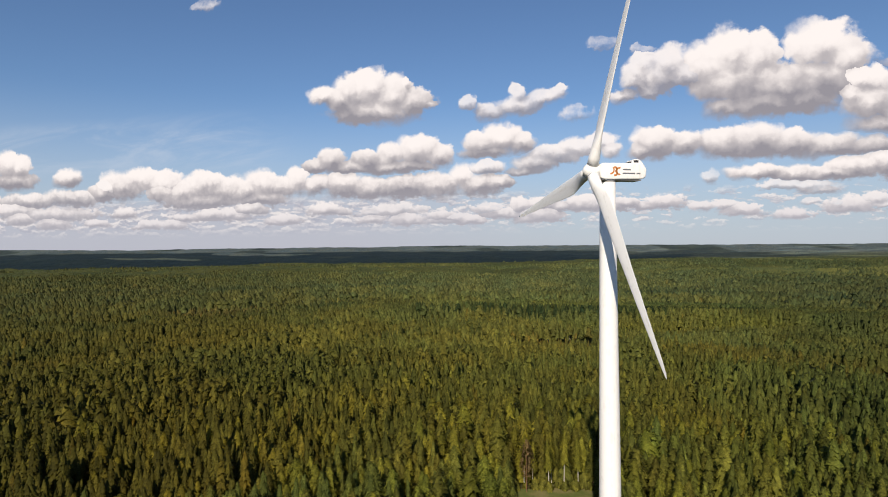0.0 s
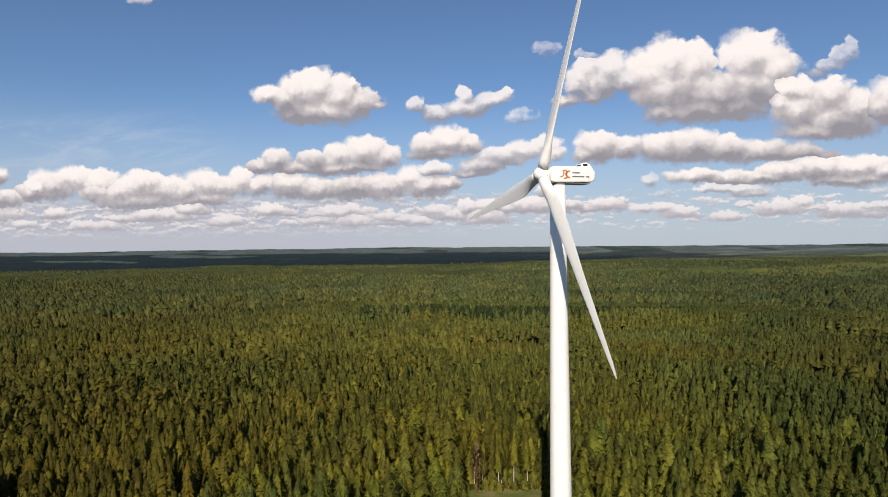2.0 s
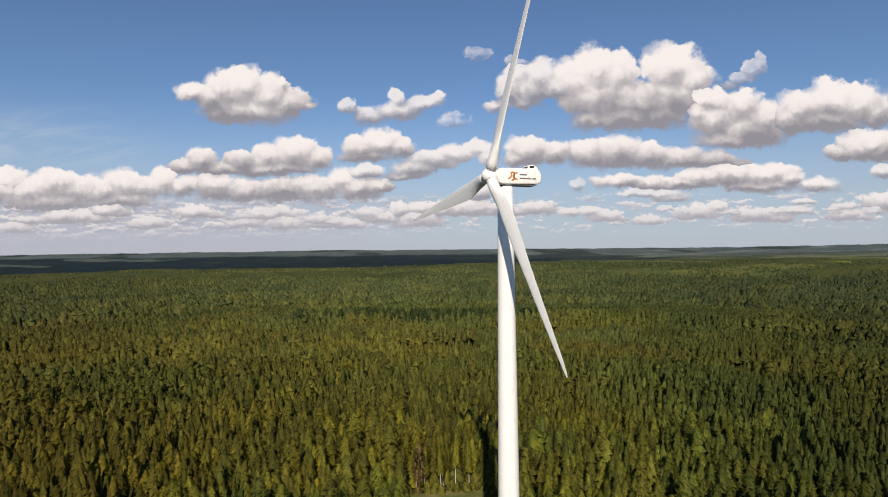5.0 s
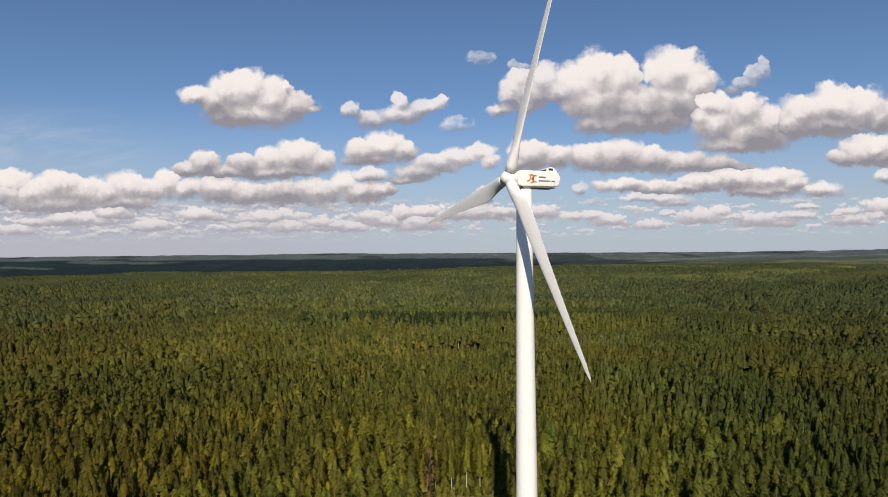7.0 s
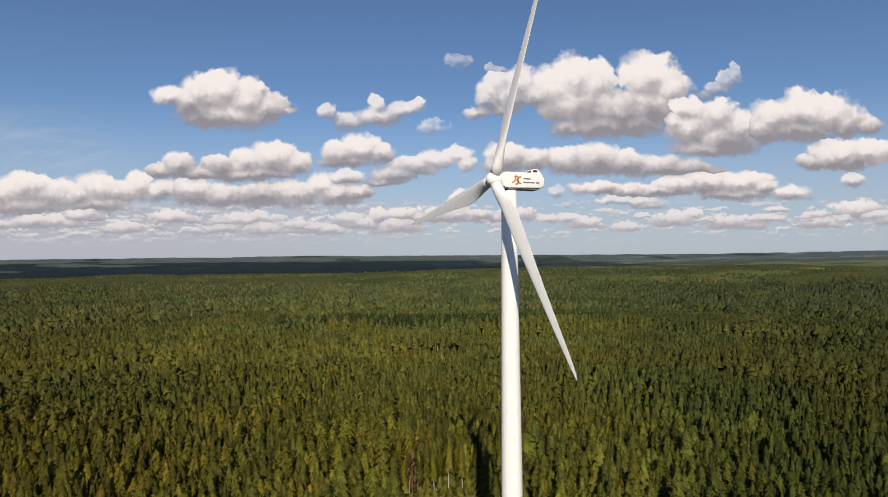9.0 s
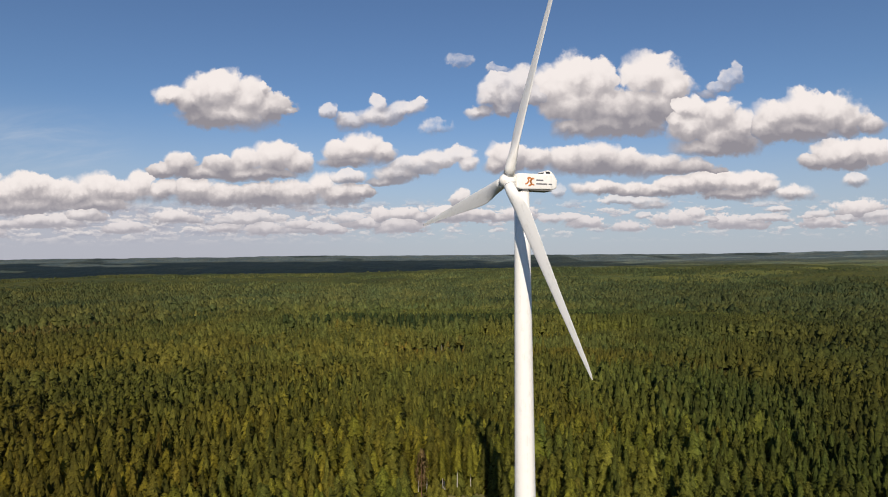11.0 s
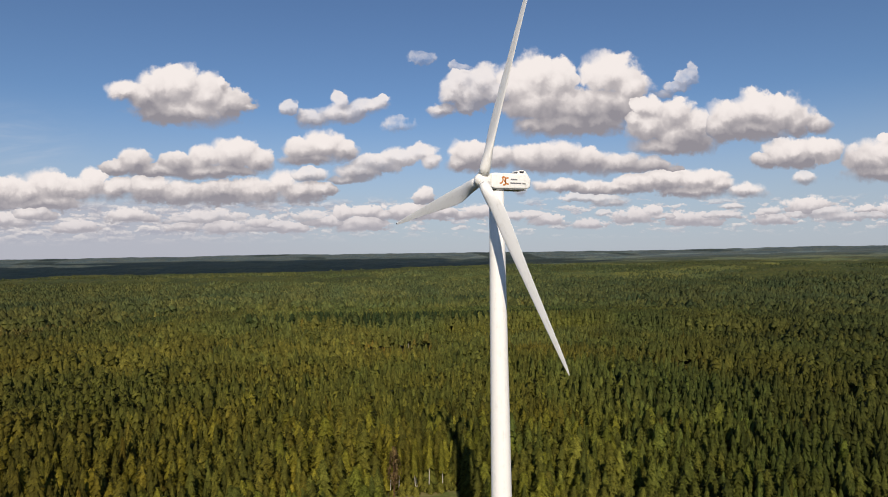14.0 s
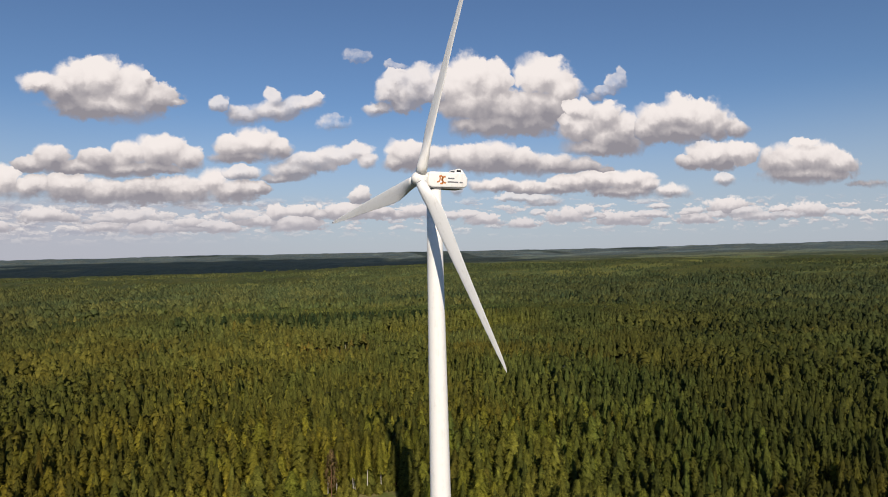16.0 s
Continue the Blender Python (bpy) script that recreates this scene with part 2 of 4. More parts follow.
# small far cumulus in rows just above the horizon
row_at = g.vec("ADD", g.vec("MULTIPLY", flat, (0.030, 0.078, 0)), g.vec("MULTIPLY", fine, (0.9, 0.7, 0)))
rows_n = g.noise(row_at, 1.0, 6.0, 0.62)
rows_up = g.noise(g.vec("ADD", row_at, (-0.06, 0.32, 0)), 1.0, 6.0, 0.62)
crowd = g.band(su, 150, -350, -0.035, 0.045)
low_cover = g.math("MULTIPLY", g.band(g.math("ADD", rows_n, crowd), 0.47, 0.55), g.math("MULTIPLY", g.band(sv, 96, 72), g.band(sv, 18, 50, 0.0, 0.85)))
low_tone = g.mix(g.band(g.math("SUBTRACT", rows_n, rows_up), -0.12, 0.17), (0.40, 0.415, 0.49), (0.84, 0.80, 0.78))

# thin high streaks
slant = g.math("MULTIPLY_ADD", su, -0.10, sv)
streak = g.noise(g.xyz(g.math("MULTIPLY", su, 0.0042), g.math("MULTIPLY", slant, 0.020)), 1.0, 5.0, 0.62, dist=0.5)
thin = g.math("MULTIPLY", g.band(streak, 0.40, 0.72), g.math("MULTIPLY", g.band(su, -420, -580), g.math("MULTIPLY", g.band(sv, 125, 160), g.band(sv, 250, 195))))
thin = g.math("MULTIPLY", thin, 0.5)


def nishita():
    n = g.put("ShaderNodeTexSky")
    n.sky_type, n.sun_disc = "NISHITA", False
    n.sun_elevation = radians(SUN_ELEV)
    n.sun_rotation = math.atan2(to_sun.x, to_sun.y)
    n.altitude, n.air_density, n.dust_density, n.ozone_density = 150, 1.0, 0.2, 2.0
    return n.outputs[0]


SKY = (0.061, 0.074, 0.089)
air = g.vec("MULTIPLY", nishita(), SKY)
air = g.mix(g.band(height, 0.24, 0.0, 0.0, 0.82), air, (0.435, 0.49, 0.585))
seen = g.mix(thin, air, (0.55, 0.62, 0.72))
veil = g.math("MULTIPLY", g.band(su, 100, -420, 0.0, 0.7), g.band(sv, 105, 70))
seen = g.mix(veil, seen, (0.475, 0.48, 0.55))
seen = g.mix(low_cover, seen, low_tone)
seen = g.mix(cover, seen, cloud_tone)
plain_bg = g.put("ShaderNodeBackground")
g.wire(air, plain_bg.inputs[0])
cloud_bg = g.put("ShaderNodeBackground")
g.wire(seen, cloud_bg.inputs[0])
sector = g.math("MULTIPLY", g.math("GREATER_THAN", ahead, 0.45), g.math("GREATER_THAN", 0.42, height))
pick = g.put("ShaderNodeMixShader")
g.wire(sector, pick.inputs[0])
wt.links.new(plain_bg.outputs[0], pick.inputs[1])
wt.links.new(cloud_bg.outputs[0], pick.inputs[2])
wt.links.new(pick.outputs[0], g.put("ShaderNodeOutputWorld").inputs[0])


# ---------------------------------------------------------------- materials
def material(name, build):
    m = bpy.data.materials.new(name)
    m.use_nodes = True
    m.node_tree.nodes.clear()
    q = Graph(m.node_tree)
    surface = build(q)
    m.node_tree.links.new(surface, q.put("ShaderNodeOutputMaterial").inputs[0])
    return m


def principled(q, color, rough=0.6, spec=0.3, metal=0.0, bump=None, strength=0.3, distance=0.05):
    n = q.put("ShaderNodeBsdfPrincipled")
    q.wire((*color, 1.0) if isinstance(color, tuple) else color, n.inputs["Base Color"])
    q.wire(rough, n.inputs["Roughness"])
    n.inputs["Specular IOR Level"].default_value = spec
    n.inputs["Metallic"].default_value = metal
    if bump is not None:
        b = q.put("ShaderNodeBump")
        b.inputs["Strength"].default_value = strength
        b.inputs["Distance"].default_value = distance
        q.wire(bump, b.inputs["Height"])
        q.tree.links.new(b.outputs[0], n.inputs["Normal"])
    return n.outputs[0]


def coords(q, kind="Object"):
    return q.put("ShaderNodeTexCoord").outputs[kind]


def foliage(q, outlined=True):
    shade = q.put("ShaderNodeAttribute")
    shade.attribute_name = "tint"
    tint = shade.outputs["Color"]
    pos = q.put("ShaderNodeNewGeometry").outputs["Position"]
    rnd = q.put("ShaderNodeObjectInfo").outputs["Random"]
    leaf = q.noise(q.vec("MULTIPLY", pos, (1.3, 1.3, 2.6)), 1.0, 4.0, 0.72)
    mottled = q.mix(q.band(leaf, 0.36, 0.52, smooth=False), (0.74, 0.75, 0.77), (1.08, 1.07, 1.05))
    mottled = q.mix(q.band(leaf, 0.52, 0.68, smooth=False), mottled, (1.50, 1.47, 1.38))
    clump = q.noise(pos, 0.42, 3.0, 0.6)
    mottled = q.mix(1.0, mottled, q.mix(q.band(clump, 0.35, 0.65), (0.76, 0.78, 0.80), (1.24, 1.22, 1.18)), "MULTIPLY")
    stand = q.mix(q.band(q.noise(pos, 0.012, 3.0, 0.55), 0.35, 0.65), (0.84, 0.92, 0.98), (1.16, 1.07, 0.94))
    col = q.mix(1.0, q.mix(1.0, tint, mottled, "MULTIPLY"), stand, "MULTIPLY")
    col = q.mix(1.0, col, q.mix(rnd, (0.86, 0.88, 0.86), (1.12, 1.10, 1.05)), "MULTIPLY")
    body = q.put("ShaderNodeBsdfPrincipled")
    q.wire(col, body.inputs["Base Color"])
    body.inputs["Roughness"].default_value = 0.75
    body.inputs["Specular IOR Level"].default_value = 0.12
    # needles and leaves are shaded by the crown's rounded outline, roughened by the single sprays
    outline = q.put("ShaderNodeAttribute")
    outline.attribute_name = "outward"
    turned = q.put("ShaderNodeVectorTransform")
    turned.vector_type, turned.convert_from, turned.convert_to = "NORMAL", "OBJECT", "WORLD"
    q.wire(outline.outputs["Vector"], turned.inputs[0])
    own = q.put("ShaderNodeNewGeometry").outputs["Normal"]
    sprays = q.vec("MULTIPLY", q.vec("SUBTRACT", q.noise(pos, 1.6, 2.0, 0.6, out="Color"), (0.5, 0.5, 0.5)), (1.0, 1.0, 1.0))
    facing = q.vec("ADD", q.vec("ADD", turned.outputs[0], q.vec("MULTIPLY", own, (0.35, 0.35, 0.35))), sprays)
    if outlined:
        q.wire(q.vec("NORMALIZE", facing), body.inputs["Normal"])
    body = body.outputs[0]
    lit = q.put("ShaderNodeBsdfTranslucent")
    q.wire(q.mix(1.0, col, (1.15, 1.2, 0.7), "MULTIPLY"), lit.inputs[0])
    m = q.put("ShaderNodeMixShader")
    m.inputs[0].default_value = 0.36
    q.tree.links.new(body, m.inputs[1])
    q.tree.links.new(lit.outputs[0], m.inputs[2])
    return m.outputs[0]


def bark(dark, light, scale):
    def build(q):
        p = q.vec("MULTIPLY", coords(q), (1, 1, 0.35))
        n = q.noise(p, scale, 4.0, 0.65)
        return principled(q, q.mix(q.band(n, 0.35, 0.65), dark, light), 0.9, 0.1, bump=n, strength=0.6)
    return build


def birch_bark(q):
    p = q.vec("MULTIPLY", coords(q), (1, 1, 3.5))
    n = q.noise(p, 1.1, 4.0, 0.6)
    return principled(q, q.mix(q.band(n, 0.54, 0.62), (0.50, 0.46, 0.40), (0.07, 0.06, 0.05)), 0.7, 0.2, bump=n)


def forest_floor(q):
    p = q.put("ShaderNodeNewGeometry").outputs["Position"]
    a = q.mix(q.band(q.noise(p, 0.06, 4.0, 0.6), 0.35, 0.65), (0.055, 0.062, 0.022), (0.115, 0.098, 0.042))
    b = q.mix(q.band(q.noise(p, 0.9, 5.0, 0.65), 0.35, 0.7), (0.55, 0.55, 0.5), (1.3, 1.25, 1.1))
    return principled(q, q.mix(1.0, a, b, "MULTIPLY"), 0.95, 0.1, bump=q.noise(p, 1.5, 4.0), strength=0.8, distance=0.3)


def clearing_grass(q):
    p = q.put("ShaderNodeNewGeometry").outputs["Position"]
    a = q.mix(q.band(q.noise(p, 0.15, 4.0, 0.6), 0.35, 0.65), (0.10, 0.12, 0.03), (0.20, 0.17, 0.07))
    return principled(q, a, 0.95, 0.1, bump=q.noise(p, 3.0, 4.0), strength=0.8, distance=0.2)


def painted(color, dirt):
    def build(q):
        p = coords(q)
        streaks = q.noise(q.vec("MULTIPLY", p, (1.6, 1.6, 0.09)), 1.0, 4.0, 0.6)
        spots = q.noise(p, 0.7, 5.0, 0.65)
        worn = q.mix(q.band(q.math("MULTIPLY", streaks, spots), 0.24, 0.42), color, dirt)
        return principled(q, worn, q.band(spots, 0.3, 0.7, 0.32, 0.5), 0.4, bump=q.noise(p, 0.35, 2.0), strength=0.04)
    return build


def flat_paint(color, rough=0.5):
    def build(q):
        n = q.noise(coords(q), 6.0, 3.0)
        return principled(q, q.mix(n, tuple(c * 0.85 for c in color), tuple(min(1, c * 1.12) for c in color)), rough)
    return build


M_FOLIAGE = material("foliage", foliage)
M_FAR = material("far_foliage", lambda q: foliage(q, outlined=False))
M_SPRUCE_BARK = material("spruce_bark", bark((0.05, 0.04, 0.03), (0.16, 0.13, 0.10), 5.0))
M_PINE_BARK = material("pine_bark", bark((0.10, 0.06, 0.04), (0.34, 0.18, 0.09), 4.0))
M_BIRCH_BARK = material("birch_bark", birch_bark)
M_FLOOR = material("forest_floor", forest_floor)
M_GRASS = material("clearing_grass", clearing_grass)
M_WHITE = material("white_tower_paint", painted((0.86, 0.845, 0.80), (0.77, 0.75, 0.70)))
M_BLADE = material("blade_gelcoat", painted((0.88, 0.87, 0.83), (0.77, 0.76, 0.71)))
M_GREY = material("grey_seal", flat_paint((0.22, 0.22, 0.22)))
M_DARK = material("dark_vent", flat_paint((0.03, 0.03, 0.035)))
M_ORANGE = material("orange_marking", flat_paint((0.55, 0.21, 0.055)))
M_LETTER = material("grey_marking", flat_paint((0.16, 0.16, 0.17)))


# ---------------------------------------------------------------- mesh helpers
def mesh_of(name, bm, mat, smooth=False):
    me = bpy.data.meshes.new(name)
    bm.normal_update()
    bm.to_mesh(me)
    bm.free()
    me.materials.append(mat)
    if smooth:
        me.shade_smooth()
    return me


def part(name, bm, mat, parent, label="", smooth=False):
    ob = new(name, mesh_of(name, bm, mat, smooth))
    ob.parent = parent
    return tagged(ob, label)


def soup(name, verts, faces, tints, mat, normals=None):
    """One mesh from arrays of places, triangles, tints and, for crowns, soft outward normals."""
    me = bpy.data.meshes.new(name)
    me.vertices.add(len(verts))
    me.vertices.foreach_set("co", np.ascontiguousarray(verts, dtype=np.float32).ravel())
    me.loops.add(faces.size)
    me.loops.foreach_set("vertex_index", np.ascontiguousarray(faces, dtype=np.int32).ravel())
    me.polygons.add(len(faces))
    me.polygons.foreach_set("loop_start", np.arange(0, faces.size, 3, dtype=np.int32))
    if tints is not None:
        a = me.attributes.new("tint", "FLOAT_COLOR", "POINT")
        rgba = np.ones((len(verts), 4), dtype=np.float32)
        rgba[:, :3] = tints
        a.data.foreach_set("color", rgba.ravel())
    me.materials.append(mat)
    me.update(calc_edges=True)
    if normals is not None:
        a = me.attributes.new("outward", "FLOAT_VECTOR", "POINT")
        a.data.foreach_set("vector", np.ascontiguousarray(normals, dtype=np.float32).ravel())
    return me


def crown_normals(P):
    """Normals that follow the crown's rounded outline, not the single spray."""
    reach = 0.03 + 0.085 * (1.02 - np.clip(P[:, 2], 0, 1))
    n = np.stack([P[:, 0] / reach, P[:, 1] / reach, np.full(len(P), 0.55)], -1)
    return n / np.linalg.norm(n, axis=1)[:, None]


def ring(bm, radius, z, n, cx=0.0, cy=0.0):
    return [bm.verts.new((cx + radius * math.cos(2 * math.pi * i / n), cy + radius * math.sin(2 * math.pi * i / n), z)) for i in range(n)]


def bridge(bm, a, b):
    n = len(a)
    for i in range(n):
        bm.faces.new((a[i], a[(i + 1) % n], b[(i + 1) % n], b[i]))


def lathe(profile, n):
    """A turned body about z from (radius, height) pairs."""
    bm = bmesh.new()
    last = None
    for r, z in profile:
        now = ring(bm, r, z, n)
        if last:
            bridge(bm, last, now)
        else:
            bm.faces.new(list(reversed(now)))
        last = now
    bm.faces.new(last)
    return bm


def box(bm, x0, x1, y0, y1, z0, z1):
    v = [bm.verts.new(p) for p in ((x0, y0, z0), (x1, y0, z0), (x1, y1, z0), (x0, y1, z0), (x0, y0, z1), (x1, y0, z1), (x1, y1, z1), (x0, y1, z1))]
    for f in ((3, 2, 1, 0), (4, 5, 6, 7), (0, 1, 5, 4), (1, 2, 6, 5), (2, 3, 7, 6), (3, 0, 4, 7)):
        bm.faces.new([v[i] for i in f])


def bevelled(bm, width, segments=2):
    bmesh.ops.bevel(bm, geom=bm.edges[:], offset=width, segments=segments, affect="EDGES", profile=0.6, clamp_overlap=True)
    return bm


def prism(profile, half, mat_bevel):
    """A side profile (x, z) drawn out to both sides along y."""
    bm = bmesh.new()
    a = [bm.verts.new((x, -half, z)) for x, z in profile]
    b = [bm.verts.new((x, half, z)) for x, z in profile]
    bm.faces.new(a)
    bm.faces.new(list(reversed(b)))
    n = len(a)
    for i in range(n):
        bm.faces.new((a[(i + 1) % n], a[i], b[i], b[(i + 1) % n]))
    bmesh.ops.recalc_face_normals(bm, faces=bm.faces[:])
    return bevelled(bm, mat_bevel, 3)


# ---------------------------------------------------------------- terrain
TOWER = Vector((30.94, 120.58, 0.0))
MID = Vector((-10.0, 3.0, 0.0))
rng = np.random.default_rng(7)


def hash01(ix, iy, seed):
    h = (ix.astype(np.int64) * 374761393 + iy.astype(np.int64) * 668265263 + seed * 974634777) & 0x7FFFFFFF
    h = ((h ^ (h >> 13)) * 1274126177) & 0x7FFFFFFF
    return ((h ^ (h >> 16)) & 0xFFFF) / 65535.0


def value_noise(x, y, size, seed):
    """Smooth noise, 0 to 1, over a plan in metres."""
    fx, fy = x / size, y / size
    ix, iy = np.floor(fx), np.floor(fy)
    tx, ty = fx - ix, fy - iy
    tx, ty = tx * tx * (3 - 2 * tx), ty * ty * (3 - 2 * ty)
    a, b = hash01(ix, iy, seed), hash01(ix + 1, iy, seed)
    c, d = hash01(ix, iy + 1, seed), hash01(ix + 1, iy + 1, seed)
    return (a * (1 - tx) + b * tx) * (1 - ty) + (c * (1 - tx) + d * tx) * ty


def land(x, y):
    """Height of the ground."""
    r = np.hypot(x - MID.x, y - MID.y)
    z = (value_noise(x, y, 260, 1) - 0.5) * 5 * np.clip((r - 120) / 300, 0, 1)
    z = z + (value_noise(x, y, 900, 2) - 0.5) * 16 * np.clip((r - 500) / 1200, 0, 1)
    z = z + 9.0 * np.exp(-((x - 30) ** 2 + (y - 218) ** 2) / (2 * 48.0 ** 2))
    az = np.degrees(np.arctan2(x - MID.x, y - MID.y))
    crest = np.interp(az, [-35, -22, 0, 12, 24, 65], [16, 16, 16, 19, 23, 23])
    vale = np.interp(az, [-35, 12, 26, 40], [-16, -8, 10, 22])
    slope = np.interp(az, [-35, 12, 26, 40], [33, 35, 38, 42])
    for r0, r1, z0, z1 in ((1100, 2350, 0, crest), (2350, 2900, crest, vale), (2900, 4000, vale, slope), (4000, 4900, slope, 80)):
        s = np.clip((r - r0) / (r1 - r0), 0, 1)
        z = z + (z1 - z0) * s * s * (3 - 2 * s)
    return z + (value_noise(x, y, 520, 3) - 0.5) * 13 * np.clip((r - 2900) / 900, 0, 1) * np.clip((5000 - r) / 700, 0.35, 1)


def clearing(x, y):
    """True on the open ground round the turbine."""
    pad = np.hypot(x - TOWER.x, y - TOWER.y) < 30 + 6 * (value_noise(x, y, 14, 4) - 0.5)
    lane = (np.abs(x - 32 - 4 * (value_noise(x, y, 20, 5) - 0.5)) < 15) & (y > TOWER.y) & (y < 210 + 5 * (value_noise(x, y, 9, 6) - 0.5))
    return pad | lane


def polar_sheet(radii, az0, az1, step, lift, closed):
    az = np.radians(np.arange(az0, az1 + (0 if closed else step / 2), step))
    R, A = np.meshgrid(radii, az, indexing="ij")
    X, Y = MID.x + R * np.sin(A), MID.y + R * np.cos(A)
    Z = lift(X, Y, R)
    n, m = R.shape
    i, j = np.meshgrid(np.arange(n - 1), np.arange(m if closed else m - 1), indexing="ij")
    k = (j + 1) % m
    a, b, c, d = i * m + j, i * m + k, (i + 1) * m + k, (i + 1) * m + j
    faces = np.concatenate([np.stack([a, c, b], -1).reshape(-1, 3), np.stack([a, d, c], -1).reshape(-1, 3)])
    return np.stack([X, Y, Z], -1).reshape(-1, 3), faces, X.ravel(), Y.ravel(), R.ravel()


v, f, *_ = polar_sheet(np.concatenate([[0.5], np.linspace(12, 300, 40), np.geomspace(320, 4960, 60)]), 0, 360, 3, lambda x, y, r: land(x, y), True)
ground = new("ground", soup("ground", v, f, None, M_FLOOR))
ground.data.shade_smooth()
tagged(ground, "dark mossy forest floor between the trees", "ground", kind="structure")

# grass of the clearing, just above the forest floor
bm = bmesh.new()
for k in range(16):
    for l in range(42):
        x, y = 12 + k * 2.6, 96 + l * 3.3
        cx, cy = np.array([x, x + 2.6, x + 2.6, x]), np.array([y, y, y + 3.3, y + 3.3])
        if clearing(np.array([x + 1.3]), np.array([y + 1.6]))[0]:
            zz = land(cx, cy) + 0.06
            bm.faces.new([bm.verts.new((cx[i], cy[i], zz[i])) for i in range(4)])
bmesh.ops.remove_doubles(bm, verts=bm.verts[:], dist=0.01)
grass = new("grass", mesh_of("grass", bm, M_GRASS, True))
tagged(grass, "dry yellow-green grass of a forest clearing", "grass", kind="stuff")

# woods too far off to tell the trees apart
def far_lift(x, y, r):
    tops = 11 + 7 * value_noise(x, y, 70, 8) + 5 * np.clip((value_noise(x, y, 210, 26) - 0.5) / 0.05, 0, 1) * np.clip((3800 - r) / 800, 0, 1)
    ragged = (rng.random(x.shape) - 0.35) * np.clip(6.5 - r / 1000, 2.0, 6)
    return land(x, y) + (tops + ragged) * np.clip((r - 1500) / 200, 0.3, 1)


v, f, X, Y, R = polar_sheet(np.geomspace(1550, 4950, 170), -43, 67, 0.15, far_lift, False)
az = np.degrees(np.arctan2(X - MID.x, Y - MID.y))
blotch = value_noise(X, Y, 160, 9) * 0.5 + value_noise(X, Y, 45, 10) * 0.3 + 0.45 * rng.random(X.shape) - 0.1
# dark band and patches: cloud shadow put into the woods' tint
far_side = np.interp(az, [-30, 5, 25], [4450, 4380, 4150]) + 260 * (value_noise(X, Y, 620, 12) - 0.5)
cloud_shade = np.clip((R - 2560 - 120 * (value_noise(X, Y, 500, 11) - 0.5)) / 60, 0, 1) * np.clip((far_side - R) / 60, 0, 1)
cloud_shade = cloud_shade * np.clip((21 - az + 10 * (value_noise(X, Y, 420, 13) - 0.5)) / 3, 0.0, 1)
cloud_shade = np.maximum(cloud_shade, np.clip((value_noise(X, Y * 0.45, 330, 14) - 0.66) / 0.04, 0, 0.8) * np.clip((R - 3100) / 200, 0, 1))
# brighter gaps left in the painted cloud shadow
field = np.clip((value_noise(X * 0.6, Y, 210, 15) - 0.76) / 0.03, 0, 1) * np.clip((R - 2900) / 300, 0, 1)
cloud_shade = cloud_shade * (1 - 0.9 * field * np.clip((-8 - az) / 6, 0, 1))
blotch = blotch + np.clip((value_noise(X * 0.5, Y, 120, 16) - 0.68) / 0.05, 0, 1.0) * np.clip((az - 8) / 8, 0, 1)
mixed = np.stack([0.056 + 0.062 * blotch, 0.066 + 0.066 * blotch, 0.022 + 0.020 * blotch], -1)
shaded_tint = np.stack([0.009 + 0.009 * blotch, 0.021 + 0.012 * blotch, 0.026 + 0.011 * blotch], -1)
tint = mixed * (1 - cloud_shade[:, None]) + shaded_tint * cloud_shade[:, None]
# aerial haze mixed into the tint, bluer and paler with range
blue = np.clip((R - 2700) / 1500, 0, 1)[:, None] * 0.85 * (1 - 0.85 * cloud_shade[:, None])
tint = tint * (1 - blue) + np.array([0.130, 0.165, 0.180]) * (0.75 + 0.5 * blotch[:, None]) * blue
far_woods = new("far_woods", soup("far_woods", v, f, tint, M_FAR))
tagged(far_woods, "endless green conifer woods on low far ridges, cloud shade and haze in their tint", "forest", kind="stuff")


